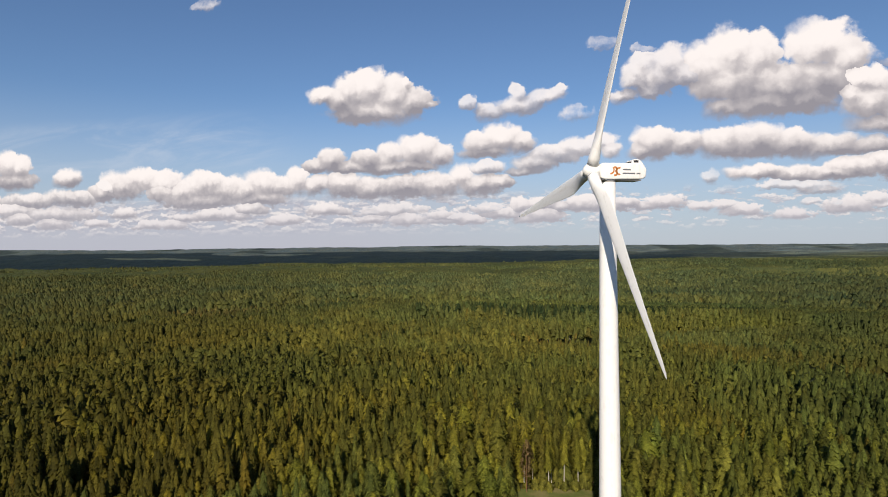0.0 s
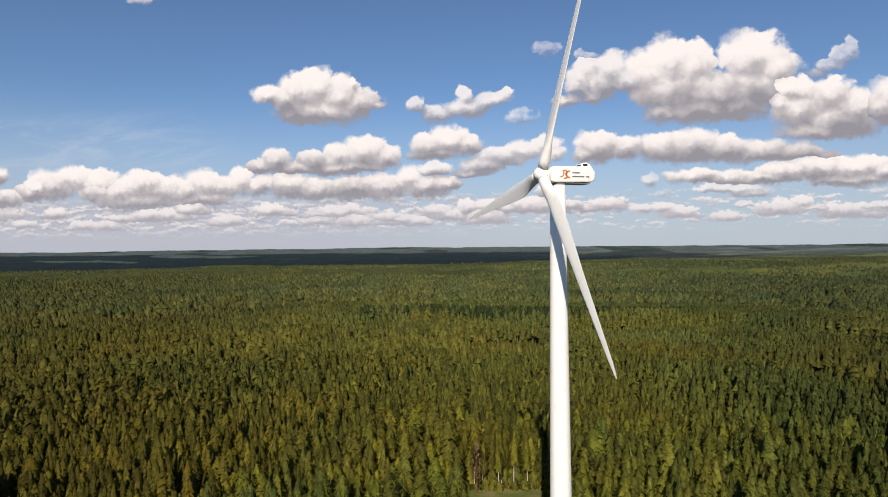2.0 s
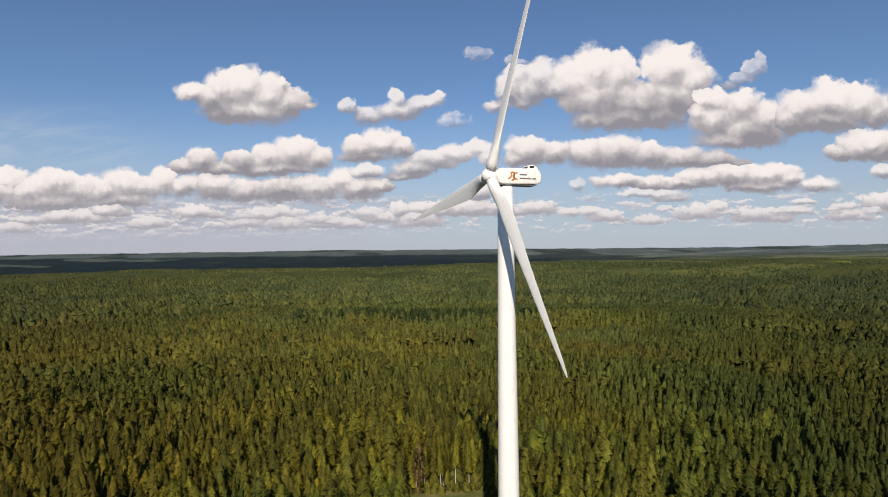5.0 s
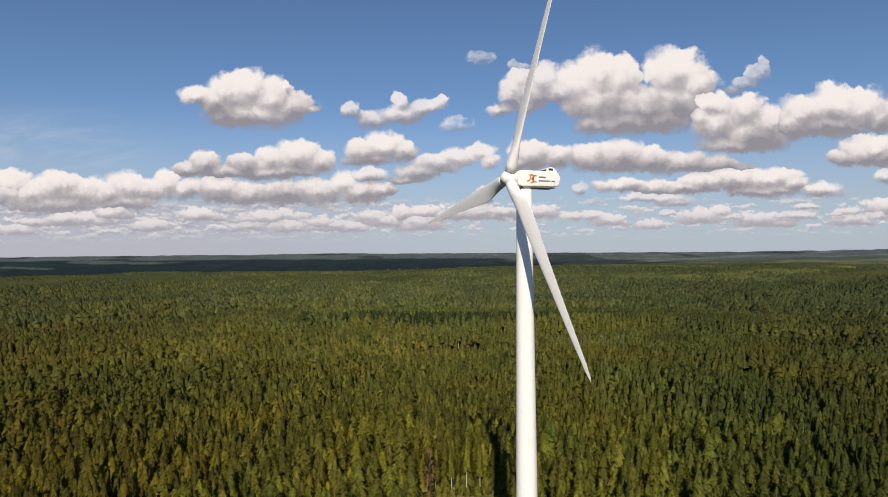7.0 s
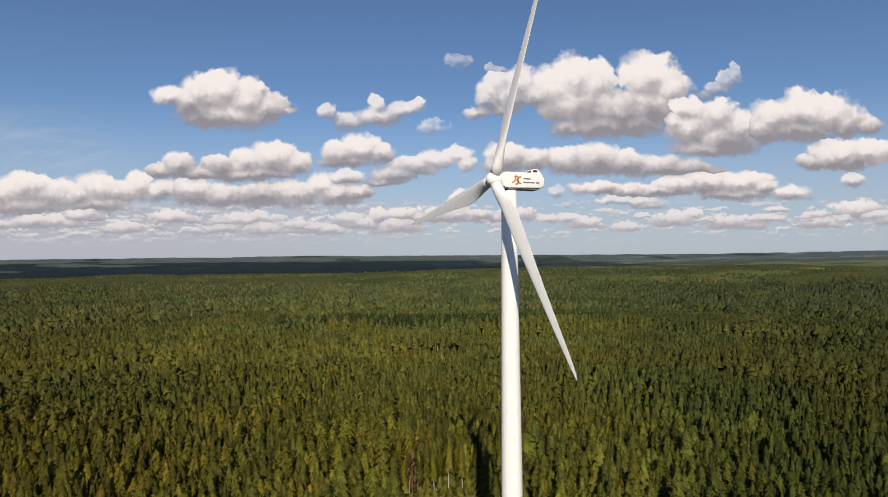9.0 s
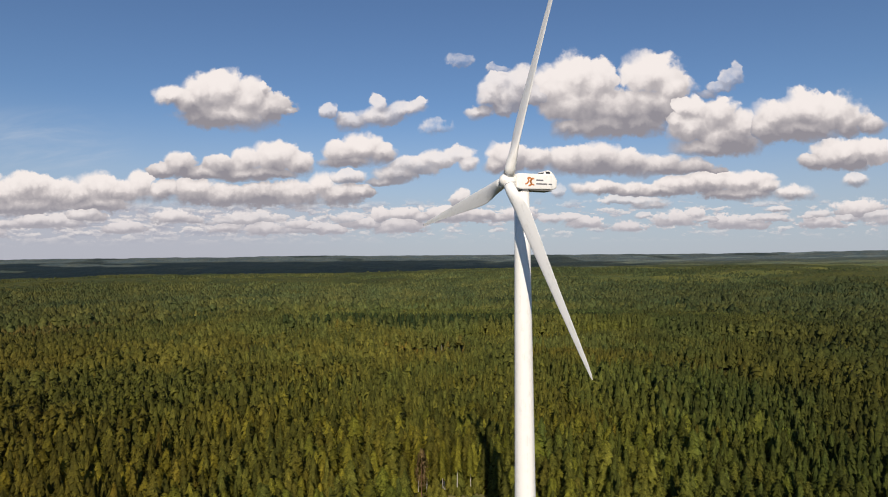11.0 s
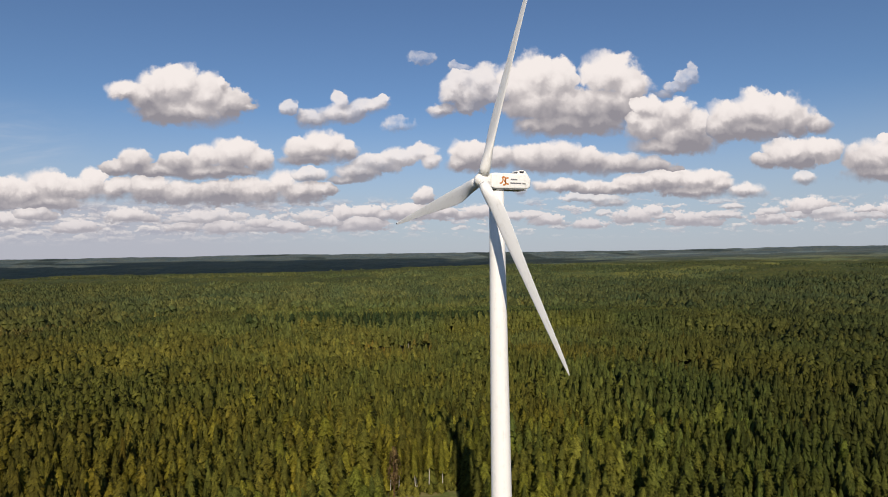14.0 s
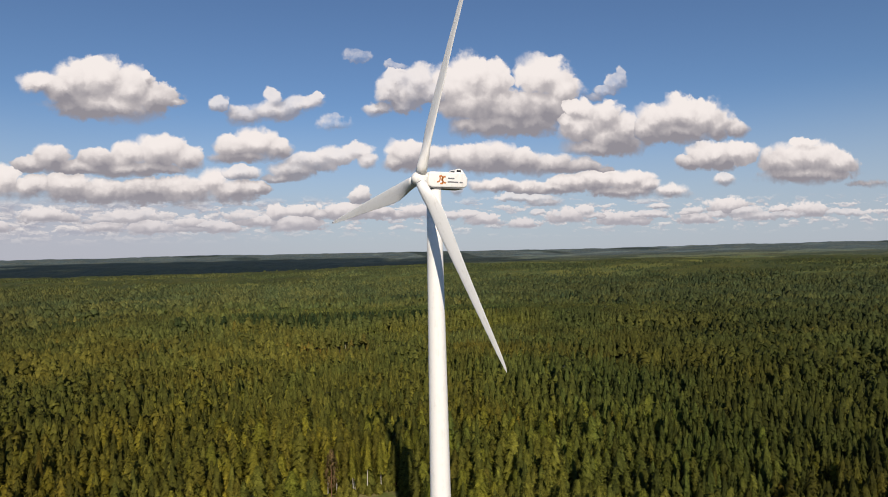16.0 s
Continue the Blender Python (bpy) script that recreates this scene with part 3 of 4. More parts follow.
# ---------------------------------------------------------------- trees
def spruce_crown(r, whorls, arms, forks, low=0.08):
    """Drooping whorls of boughs round a leader; unit height, narrow cone."""
    P, F, K = [], [], []
    for w in range(whorls):
        s = (w + 0.7 * r.random()) / whorls
        z = low + (0.98 - low) * s
        reach = 0.125 * (1 - s) ** 0.8 * (0.8 + 0.4 * r.random()) + 0.010
        turn = r.random() * 6.28
        for a in range(arms):
            th = turn + 6.283 * (a + 0.7 * (r.random() - 0.5)) / arms
            L = reach * (0.6 + 0.6 * r.random())
            wid = (2.6 / arms + 0.10) * L
            drop = L * (0.30 + 0.5 * (1 - s)) * (0.6 + 0.8 * r.random())
            zz = z + 0.02 * r.normal()
            c, d = math.cos(th), math.sin(th)
            k = 0.8 + 0.4 * r.random()
            o = len(P)
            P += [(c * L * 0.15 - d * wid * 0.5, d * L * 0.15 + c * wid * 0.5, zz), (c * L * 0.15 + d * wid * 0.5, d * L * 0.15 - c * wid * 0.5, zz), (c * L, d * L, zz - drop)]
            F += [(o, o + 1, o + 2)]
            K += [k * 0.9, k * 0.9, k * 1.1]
            for e in range(forks):
                o = len(P)
                t0, sw = 0.30 + 0.3 * e, (0.5 if e % 2 else -0.5)
                P += [(c * L * t0, d * L * t0, zz - drop * t0 + 0.004), (c * L * (t0 + 0.30) - d * wid * sw * 1.5, d * L * (t0 + 0.30) + c * wid * sw * 1.5, zz - drop * (t0 + 0.42)),
                      (c * L * (t0 + 0.35), d * L * (t0 + 0.35), zz - drop * (t0 + 0.30) - L * 0.12)]
                F += [(o, o + 1, o + 2)]
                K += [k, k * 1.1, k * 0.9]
    o = len(P)
    P += [(0.012, 0, 0.90), (-0.006, 0.010, 0.90), (-0.006, -0.010, 0.90), (0, 0, 1.0)]
    F += [(o, o + 1, o + 3), (o + 1, o + 2, o + 3), (o + 2, o, o + 3)]
    K += [1, 1, 1, 1.1]
    return np.array(P), np.array(F), np.array(K)


def leafy_crown(r, clumps, size, low, wide, top_heavy):
    """Many small tilted sprays in an uneven, gappy crown; unit height."""
    P, F, K = [], [], []
    lobes = [(r.random() * 6.28, low + (1 - low) * (i + r.random()) / 9, 0.5 + 0.5 * r.random()) for i in range(9)]
    for i in range(clumps):
        th0, zc, b = lobes[i % 9]
        s = min(max((zc - low) / (1 - low) + 0.13 * r.normal(), 0.02), 0.985)
        prof = (s ** top_heavy) * (1 - s) ** 0.6 * 1.75
        th = th0 + 1.1 * r.normal()
        rad = wide * prof * (0.45 + 0.55 * math.sqrt(r.random())) * (0.7 + 0.4 * b)
        at = Vector((rad * math.cos(th), rad * math.sin(th), low + (1 - low) * s))
        out = Vector((math.cos(th), math.sin(th), 0))
        tip = (out * (0.5 + 0.4 * r.normal()) + Vector((0, 0, 0.9 + 0.5 * r.normal())) + Vector((r.normal(), r.normal(), 0)) * 0.3).normalized()
        side = tip.cross(out + Vector((r.normal(), r.normal(), r.normal())) * 0.5).normalized()
        h = size * (0.6 + 0.9 * r.random())
        k = 0.75 + 0.5 * r.random()
        o = len(P)
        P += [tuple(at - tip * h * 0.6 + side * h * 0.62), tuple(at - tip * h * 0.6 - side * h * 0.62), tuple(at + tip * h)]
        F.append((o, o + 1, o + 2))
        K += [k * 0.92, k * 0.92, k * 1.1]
    return np.array(P), np.array(F), np.array(K)


def joined(*shapes):
    P, F, K, at = [], [], [], 0
    for p, f, k in shapes:
        P.append(p)
        F.append(f + at)
        K.append(k)
        at += len(p)
    return np.concatenate(P), np.concatenate(F), np.concatenate(K)


def skirts(r, tiers, sides, low, wide, power, droop=0.10, ragged=0.35):
    """Overlapping jagged skirts of foliage, one over the other; unit height."""
    P, F, K = [], [], []
    for t in range(tiers):
        s = (t + 0.25 * r.random()) / tiers
        z = low + (1 - low) * s
        rad = wide * max(1 - s ** power, 0.0) ** (1 / power) * (0.85 + 0.3 * r.random()) + 0.012
        apex = min(z + (1 - low) * 1.9 / tiers, 1.0) if t < tiers - 1 else 1.0
        o = len(P)
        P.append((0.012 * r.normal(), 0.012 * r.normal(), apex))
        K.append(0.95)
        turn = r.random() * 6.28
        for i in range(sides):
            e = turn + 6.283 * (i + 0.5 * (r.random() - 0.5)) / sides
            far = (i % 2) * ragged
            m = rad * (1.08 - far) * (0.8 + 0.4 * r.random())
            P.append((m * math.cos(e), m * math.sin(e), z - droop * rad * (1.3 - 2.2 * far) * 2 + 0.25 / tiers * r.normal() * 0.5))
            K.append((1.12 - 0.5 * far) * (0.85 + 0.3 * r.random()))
        F += [(o, o + 1 + i, o + 1 + (i + 1) % sides) for i in range(sides)]
    return np.array(P), np.array(F), np.array(K)


def lobed(r, lobes, sides, size, low, wide, top_heavy):
    """A crown of many small leafy domes with gaps between; unit height."""
    parts = []
    for i in range(lobes):
        s = (i + r.random()) / lobes
        prof = (max(s, 0.03) ** top_heavy) * (1 - s) ** 0.55 * 1.75
        th = i * 2.4 + 0.5 * r.normal()
        rad = wide * prof * (0.5 + 0.4 * r.random())
        p, f, k = skirts(r, 2, sides, 0.0, 0.75, 2.0, 0.15, 0.50)
        k = k * (0.8 + 0.4 * r.random(len(k)))
        lean = Matrix.Rotation(0.75 * r.normal(), 3, Vector((r.normal(), r.normal(), 0.1)).normalized())
        p = (p - [0, 0, 0.4]) @ np.array(lean).T + [0, 0, 0.4]
        grow = size * (0.75 + 0.5 * r.random()) * (1.15 - 0.45 * s)
        c = np.array([rad * math.cos(th), rad * math.sin(th), low + (0.96 - low) * s - grow * 0.3])
        parts.append((p * np.array([grow, grow, grow * 1.75]) + c, f, k * (0.85 + 0.3 * r.random())))
    return joined(*parts)


r = np.random.default_rng(3)
NEAR = {
    "spruce": [joined(skirts(r, 20, 14, 0.06, 0.095, 1.15, 0.3, 0.5), spruce_crown(r, 32, 11, 1)) for _ in range(4)],
    "pine": [joined(skirts(r, 15, 13, 0.22, 0.082, 1.7, 0.3, 0.5), leafy_crown(r, 1100, 0.011, 0.24, 0.105, 0.30)) for _ in range(3)],
    "birch": [joined(skirts(r, 14, 13, 0.14, 0.088, 2.0, 0.3, 0.5), leafy_crown(r, 1200, 0.012, 0.16, 0.125, 0.34)) for _ in range(4)],
}
MIDDLE = {
    "spruce": [joined(skirts(r, 12, 11, 0.06, 0.100, 1.15, 0.3, 0.5), spruce_crown(r, 18, 8, 0)) for _ in range(6)],
    "pine": [joined(skirts(r, 9, 9, 0.22, 0.078, 1.7, 0.3, 0.5), leafy_crown(r, 190, 0.017, 0.24, 0.105, 0.30)) for _ in range(6)],
    "birch": [joined(skirts(r, 9, 9, 0.14, 0.086, 2.0, 0.3, 0.5), leafy_crown(r, 210, 0.018, 0.16, 0.125, 0.34)) for _ in range(6)],
}
BETWEEN = {
    "spruce": [skirts(r, 8, 8, 0.10, 0.100, 1.1, 0.3, 0.5) for _ in range(10)],
    "pine": [joined(skirts(r, 4, 6, 0.35, 0.085, 1.7, 0.25, 0.45), leafy_crown(r, 22, 0.045, 0.35, 0.13, 0.40)) for _ in range(8)],
    "birch": [joined(skirts(r, 4, 6, 0.22, 0.080, 1.5, 0.25, 0.45), leafy_crown(r, 22, 0.045, 0.22, 0.115, 0.30)) for _ in range(8)],
}
OUTER = {
    "spruce": [skirts(r, 5, 6, 0.28, 0.100, 1.1, 0.3, 0.5) for _ in range(10)],
    "pine": [skirts(r, 4, 5, 0.48, 0.096, 1.6, 0.25, 0.45) for _ in range(8)],
    "birch": [skirts(r, 4, 5, 0.40, 0.094, 1.45, 0.25, 0.45) for _ in range(8)],
}
DISTANT = {
    "spruce": [skirts(r, 2, 5, 0.32, 0.105, 1.1, 0.2, 0.3) for _ in range(8)],
    "pine": [skirts(r, 2, 5, 0.48, 0.115, 1.7, 0.2, 0.3) for _ in range(6)],
    "birch": [skirts(r, 2, 5, 0.42, 0.115, 1.5, 0.2, 0.3) for _ in range(6)],
}
KINDS = ("spruce", "pine", "birch")
TINT = {"spruce": (0.100, 0.101, 0.020), "pine": (0.132, 0.124, 0.022), "birch": (0.160, 0.152, 0.021)}


# stands of their own: heading and distance of the middle, half depth and half width, height, hue
STANDS = [
    (35, 250, (60, 70), 1.05, (1.12, 1.25, 1.3)),
    (31, 375, (75, 75), 1.0, (1.12, 1.22, 1.3)),
    (24, 560, (60, 60), 0.9, (1.2, 1.3, 1.5)),
    (28, 610, (75, 190), 0.62, (1.02, 1.0, 0.95)),
    (29, 470, (45, 75), 0.8, (1.12, 1.0, 0.9)),
    (-20, 800, (70, 70), 0.75, (1.35, 1.05, 1.0)),
    (-26, 520, (60, 80), 0.8, (1.06, 1.0, 0.92)),
    (12.3, 540, (42, 62), 0.30, (1.42, 0.98, 0.8)),
    (12, 655, (40, 190), 0.64, (1.12, 1.08, 0.9)),
    (12, 742, (42, 200), 1.32, (0.97, 1.02, 1.0)),
    (25, 745, (52, 230), 1.28, (0.97, 1.02, 1.0)),
    (5, 930, (60, 260), 1.25, (0.9, 0.97, 1.0)),
]
# strips along the stands' edges, trunk-zone shade put into their dark hue
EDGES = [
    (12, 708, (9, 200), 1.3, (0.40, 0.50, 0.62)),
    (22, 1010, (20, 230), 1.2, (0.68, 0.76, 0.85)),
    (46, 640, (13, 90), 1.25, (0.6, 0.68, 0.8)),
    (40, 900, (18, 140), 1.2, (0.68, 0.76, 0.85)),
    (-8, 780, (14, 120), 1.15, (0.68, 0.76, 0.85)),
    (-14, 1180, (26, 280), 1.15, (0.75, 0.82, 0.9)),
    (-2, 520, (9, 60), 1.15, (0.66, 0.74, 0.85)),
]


def plant(r0, r1, az0, az1, spacing):
    """Places, kinds, heights and tints of the trees of a ring sector."""
    n = int(2 * r1 / spacing) + 2
    gx, gy = np.meshgrid(np.arange(-n // 2, n // 2 + 1), np.arange(-n // 2, n // 2 + 1))
    q = np.random.default_rng(int(r0 * 7 + az0 + 400))
    x = (gx + 0.5 * (gy % 2) + 0.85 * (q.random(gx.shape) - 0.5)) * spacing
    y = (gy + 0.85 * (q.random(gx.shape) - 0.5)) * spacing
    x, y = x.ravel(), y.ravel()
    rad, az = np.hypot(x, y), np.degrees(np.arctan2(x, y))
    keep = (rad >= r0) & (rad < r1) & (az >= az0) & (az < az1)
    x, y, rad = x[keep] + MID.x, y[keep] + MID.y, rad[keep]
    gap = (value_noise(x, y, 34, 41) * 0.6 + value_noise(x, y, 95, 42) * 0.4 > 0.765) & (rad > 380)
    keep = ~clearing(x, y) & ~gap
    x, y, rad = x[keep], y[keep], rad[keep]
    n = len(x)
    stand = value_noise(x, y, 110, 21) * 0.65 + value_noise(x, y, 33, 22) * 0.35
    broad = value_noise(x, y, 140, 23) * 0.6 + value_noise(x, y, 28, 24) * 0.4
    dice = q.random(n)
    az = np.degrees(np.arctan2(x - MID.x, y - MID.y))
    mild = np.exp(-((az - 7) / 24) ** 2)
    p_birch = np.clip(0.08 + 0.22 * mild + 1.5 * (broad - 0.5), 0.03, 0.62) * (0.25 + 0.75 * mild)
    p_pine = np.clip(0.25 + 1.2 * (stand - 0.5), 0.08, 0.6) * (1 - p_birch)
    kind = np.where(dice < p_birch, 2, np.where(dice < p_birch + p_pine, 1, 0))
    tall = 14.5 + 6.5 * value_noise(x, y, 85, 25) + 2.9 * q.normal(size=n)
    tall = tall + 4.5 * np.clip((value_noise(x, y, 190, 26) - 0.52) / 0.03, 0, 1) * np.clip((rad - 260) / 100, 0, 1) - 1.5
    tall = np.clip(tall, 8, 25) * np.where(kind == 2, 0.95, 1.0)
    base = np.array([TINT[k] for k in KINDS])[kind]
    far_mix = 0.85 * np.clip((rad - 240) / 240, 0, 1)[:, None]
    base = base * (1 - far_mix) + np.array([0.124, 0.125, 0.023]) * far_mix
    # tints darken towards both sides of the view
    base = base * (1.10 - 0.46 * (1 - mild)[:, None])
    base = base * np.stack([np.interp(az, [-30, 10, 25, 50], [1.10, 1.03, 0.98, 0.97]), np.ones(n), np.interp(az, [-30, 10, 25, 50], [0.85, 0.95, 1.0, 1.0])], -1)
    # distance haze put into the tints: less red, more blue farther off
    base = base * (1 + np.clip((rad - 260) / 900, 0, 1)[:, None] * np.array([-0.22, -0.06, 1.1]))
    hue = q.normal(size=(n, 1)) * np.array([0.045, 0.03, 0.03])
    spread_ = 0.70 - 0.30 * np.clip((rad - 240) / 300, 0, 1)[:, None]
    tint = base * (1 + hue) * (0.97 + spread_ * (q.random((n, 1)) - 0.5))
    patch = value_noise(x, y, 58, 43) * 0.6 + value_noise(x, y, 21, 44) * 0.4
    tint = tint * (1 + 0.40 * (patch - 0.5) * np.clip((rad - 300) / 200, 0, 1))[:, None]
    az = np.degrees(np.arctan2(x - MID.x, y - MID.y))
    for caz, cr, size, high, hue in STANDS + EDGES:
        cx, cy = MID.x + cr * math.sin(radians(caz)), MID.y + cr * math.cos(radians(caz))
        along = (x - cx) * math.sin(radians(caz)) + (y - cy) * math.cos(radians(caz))
        across = (x - cx) * math.cos(radians(caz)) - (y - cy) * math.sin(radians(caz))
        d = np.hypot(along / size[0], across / size[1]) + 0.5 * (value_noise(x, y, 40, 31) - 0.5)
        w = np.clip((1.0 - d) / 0.08, 0, 1)
        tall = tall * (1 + (high - 1) * w)
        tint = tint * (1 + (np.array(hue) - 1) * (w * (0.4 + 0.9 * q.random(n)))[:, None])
    tall = np.clip(tall, 4, 25)
    rust = (q.random(n) < 0.003 * (1 + 2 * (broad > 0.6)))[:, None]
    tint = np.where(rust, tint * np.array([1.22, 1.02, 0.85]), tint)
    return x, y, land(x, y), kind, tall, np.clip(tint, 0.004, 1), rad


def spread(x, y, z, kind, tall, tint, shapes, girth=1.0, seed=1):
    """Joins many trees into arrays, a shape of its kind for each."""
    q = np.random.default_rng(seed)
    turn = q.random(len(x)) * 6.283
    wide = tall * (0.8 + 0.45 * q.random(len(x))) * girth
    which = q.integers(0, 60, len(x))
    V, F, C, N, at = [], [], [], [], 0
    for ki, name in enumerate(KINDS):
        for si, (P, T, K) in enumerate(shapes[name]):
            idx = np.nonzero((kind == ki) & (which % len(shapes[name]) == si))[0]
            if not len(idx):
                continue
            c, s = np.cos(turn[idx])[:, None], np.sin(turn[idx])[:, None]
            px = (P[:, 0] * c - P[:, 1] * s) * wide[idx, None] + x[idx, None]
            py = (P[:, 0] * s + P[:, 1] * c) * wide[idx, None] + y[idx, None]
            pz = P[:, 2] * tall[idx, None] + z[idx, None]
            V.append(np.stack([px, py, pz], -1).reshape(-1, 3))
            out = crown_normals(P)
            N.append(np.stack([out[:, 0] * c - out[:, 1] * s, out[:, 0] * s + out[:, 1] * c, np.repeat(out[None, :, 2], len(idx), 0)], -1).reshape(-1, 3))
            F.append((T[None] + at + np.arange(len(idx))[:, None, None] * len(P)).reshape(-1, 3))
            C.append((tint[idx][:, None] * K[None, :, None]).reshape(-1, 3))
            at += len(P) * len(idx)
    return np.concatenate(V), np.concatenate(F), np.concatenate(C), np.concatenate(N)


def trunk_arrays(x, y, z, tall, share, radius):
    """Five-sided tapering trunks, joined."""
    a = np.arange(5) * 6.283 / 5
    low = np.stack([np.cos(a), np.sin(a)], -1)
    bot = np.stack([x[:, None] + low[:, 0] * radius, y[:, None] + low[:, 1] * radius, np.repeat((z - 0.3)[:, None], 5, 1)], -1)
    top = np.stack([x[:, None] + low[:, 0] * radius * 0.4, y[:, None] + low[:, 1] * radius * 0.4, np.repeat((z + tall * share)[:, None], 5, 1)], -1)
    V = np.concatenate([bot, top], 1).reshape(-1, 3)
    i = np.arange(5)
    j = (i + 1) % 5
    T = np.concatenate([np.stack([i, j, j + 5], -1), np.stack([i, j + 5, i + 5], -1)])
    return V, (T[None] + np.arange(len(x))[:, None, None] * 10).reshape(-1, 3)


AZ0, AZ1 = -40, 64
near = plant(3, 300, AZ0, AZ1, 4.2)
x, y, z, kind, tall, tint, rad = near
# the front rows, tree by tree
first = np.nonzero(rad > 176)[0]
first = first[np.argsort(rad[first])][:300]
single = np.zeros(len(x), bool)
single[first] = True

LABEL = {"spruce": "dark green spruce with drooping boughs in dense forest",
         "pine": "blue-green pine with a rounded crown in dense forest",
         "birch": "yellow-green birch with a pale trunk in mixed forest"}
BARK = {"spruce": M_SPRUCE_BARK, "pine": M_PINE_BARK, "birch": M_BIRCH_BARK}


def trunk_mesh(name):
    """A tapered, slightly bent trunk of unit height with a few bare limbs."""
    q = random.Random(len(name))
    bm = bmesh.new()
    last = None
    for i in range(8):
        s = i / 7
        now = ring(bm, 0.0105 * (1 - s) + 0.0012, s * 0.96 - 0.01, 7, 0.006 * math.sin(3 * s), 0.005 * math.sin(4 * s + 1))
        if last:
            bridge(bm, last, now)
        last = now
    bm.faces.new(last)
    for i in range(9):
        s, th = 0.25 + 0.6 * i / 9, q.random() * 6.28
        L = 0.07 * (1.1 - s)
        o = Vector((0.006 * math.sin(3 * s), 0.005 * math.sin(4 * s + 1), s))
        tip = o + Vector((math.cos(th) * L, math.sin(th) * L, L * (0.5 if name == "birch" else 0.1)))
        side = Vector((-math.sin(th), math.cos(th), 0)) * 0.002
        up = Vector((0, 0, 0.002))
        a = [bm.verts.new(o + d) for d in (side, up, -side, -up)]
        e = bm.verts.new(tip)
        for k in range(4):
            bm.faces.new((a[k], a[(k + 1) % 4], e))
    return mesh_of("trunk", bm, BARK[name], True)


def tree_models(name):
    made = []
    stem = trunk_mesh(name)
    for P, T, K in NEAR[name]:
        tree = new(name)
        tagged(tree, LABEL[name], "tree", "trees of the forest")
        t = new("trunk", stem)
        t.parent = tree
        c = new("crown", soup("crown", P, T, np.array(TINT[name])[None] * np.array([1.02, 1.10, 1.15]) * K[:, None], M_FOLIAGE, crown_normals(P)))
        c.parent = tree
        made.append(tree)
    return made


MODELS = {k: tree_models(k) for k in KINDS}
used = set()
q = random.Random(5)
for i in first:
    model = q.choice(MODELS[KINDS[kind[i]]])
    m = pose(x[i], y[i], z[i], 0, 0, q.random() * 360)
    h = tall[i]
    if model.name in used:
        tree = copy_thing(model, m)
    else:
        used.add(model.name)
        tree = model
        tree.matrix_basis = m
    tree.scale = (h * q.uniform(1.25, 1.75), h * q.uniform(1.25, 1.75), h)
# birches with bare pale trunks along the far side of the clearing
edge = new("birch")
tagged(edge, "tall birch with a bare white trunk at the clearing's edge", "tree", "birches at the clearing")
stem = trunk_mesh("birch")
stem.transform(Matrix.Diagonal((0.9, 0.9, 1.0, 1.0)))
t = new("trunk", stem)
t.parent = edge
P, T, K = joined(skirts(np.random.default_rng(41), 11, 11, 0.42, 0.085, 1.6, 0.3, 0.5), leafy_crown(np.random.default_rng(42), 1100, 0.012, 0.34, 0.125, 0.28))
c = new("crown", soup("crown", P, T, np.array(TINT["birch"])[None] * K[:, None], M_FOLIAGE, crown_normals(P)))
c.parent = edge
for i in range(8):
    bx = 20 + 3.9 * i + q.uniform(-1.8, 1.8)
    by = 208.5 + q.uniform(-1.0, 5)
    h = q.uniform(13.0, 20.5)
    m = pose(bx, by, float(land(np.array([bx]), np.array([by]))[0]), q.uniform(-2, 2), q.uniform(-2, 2), q.random() * 360)
    tree = copy_thing(edge, m) if i else edge
    tree.matrix_basis = m
    tree.scale = (h * 0.9, h * 0.9, h)
# one tree that has turned early
rust_z = float(land(np.array([25.5]), np.array([206.0]))[0])
rowan = new("rowan")
tagged(rowan, "slender rowan with reddish-brown autumn leaves at the clearing", "tree")
t = new("trunk", trunk_mesh("pine"))
t.parent = rowan
P, T, K = joined(lobed(np.random.default_rng(51), 26, 6, 0.045, 0.42, 0.13, 0.30), leafy_crown(np.random.default_rng(52), 1100, 0.013, 0.30, 0.18, 0.30))
c = new("crown", soup("crown", P, T, np.array([0.190, 0.135, 0.065])[None] * K[:, None], M_FOLIAGE, crown_normals(P)))
c.parent = rowan
rowan.matrix_basis = pose(25.5, 206.0, rust_z, 0, 0, 40)
rowan.scale = (15.0, 15.0, 17.5)
# low bushes on the clearing
bush_crown = joined(lobed(np.random.default_rng(43), 14, 8, 0.30, 0.10, 0.42, 0.25), leafy_crown(np.random.default_rng(44), 160, 0.08, 0.05, 0.45, 0.25))
bush = new("bush", soup("bush", bush_crown[0], bush_crown[1], np.array([0.155, 0.145, 0.025])[None] * bush_crown[2][:, None], M_FOLIAGE, crown_normals(bush_crown[0] * np.array([0.22, 0.22, 0.7]))))
tagged(bush, "yellow-green leafy bush on the clearing", "bush", "bushes on the clearing")
for i in range(64):
    bx, by, h = q.uniform(14, 50), q.uniform(206.5, 219), q.uniform(1.4, 4.6)
    m = pose(bx, by, float(land(np.array([bx]), np.array([by]))[0]) - 0.1, 0, 0, q.random() * 360)
    ob = copy_thing(bush, m) if i else bush
    ob.matrix_basis = m
    ob.scale = (h, h, h)
for models in MODELS.values():
    for model in models:
        if model.name not in used:
            for o in list(model.children) + [model]:
                bpy.data.objects.remove(o)


def wood(name, label, data, shapes, girth=1.0, seed=1):
    V, F, C, N = spread(*data, shapes, girth, seed)
    ob = new(name, soup(name, V, F, C, M_FOLIAGE, N))
    return tagged(ob, label, "forest", kind="stuff")


rest = ~single
front = rest & (rad < 165)
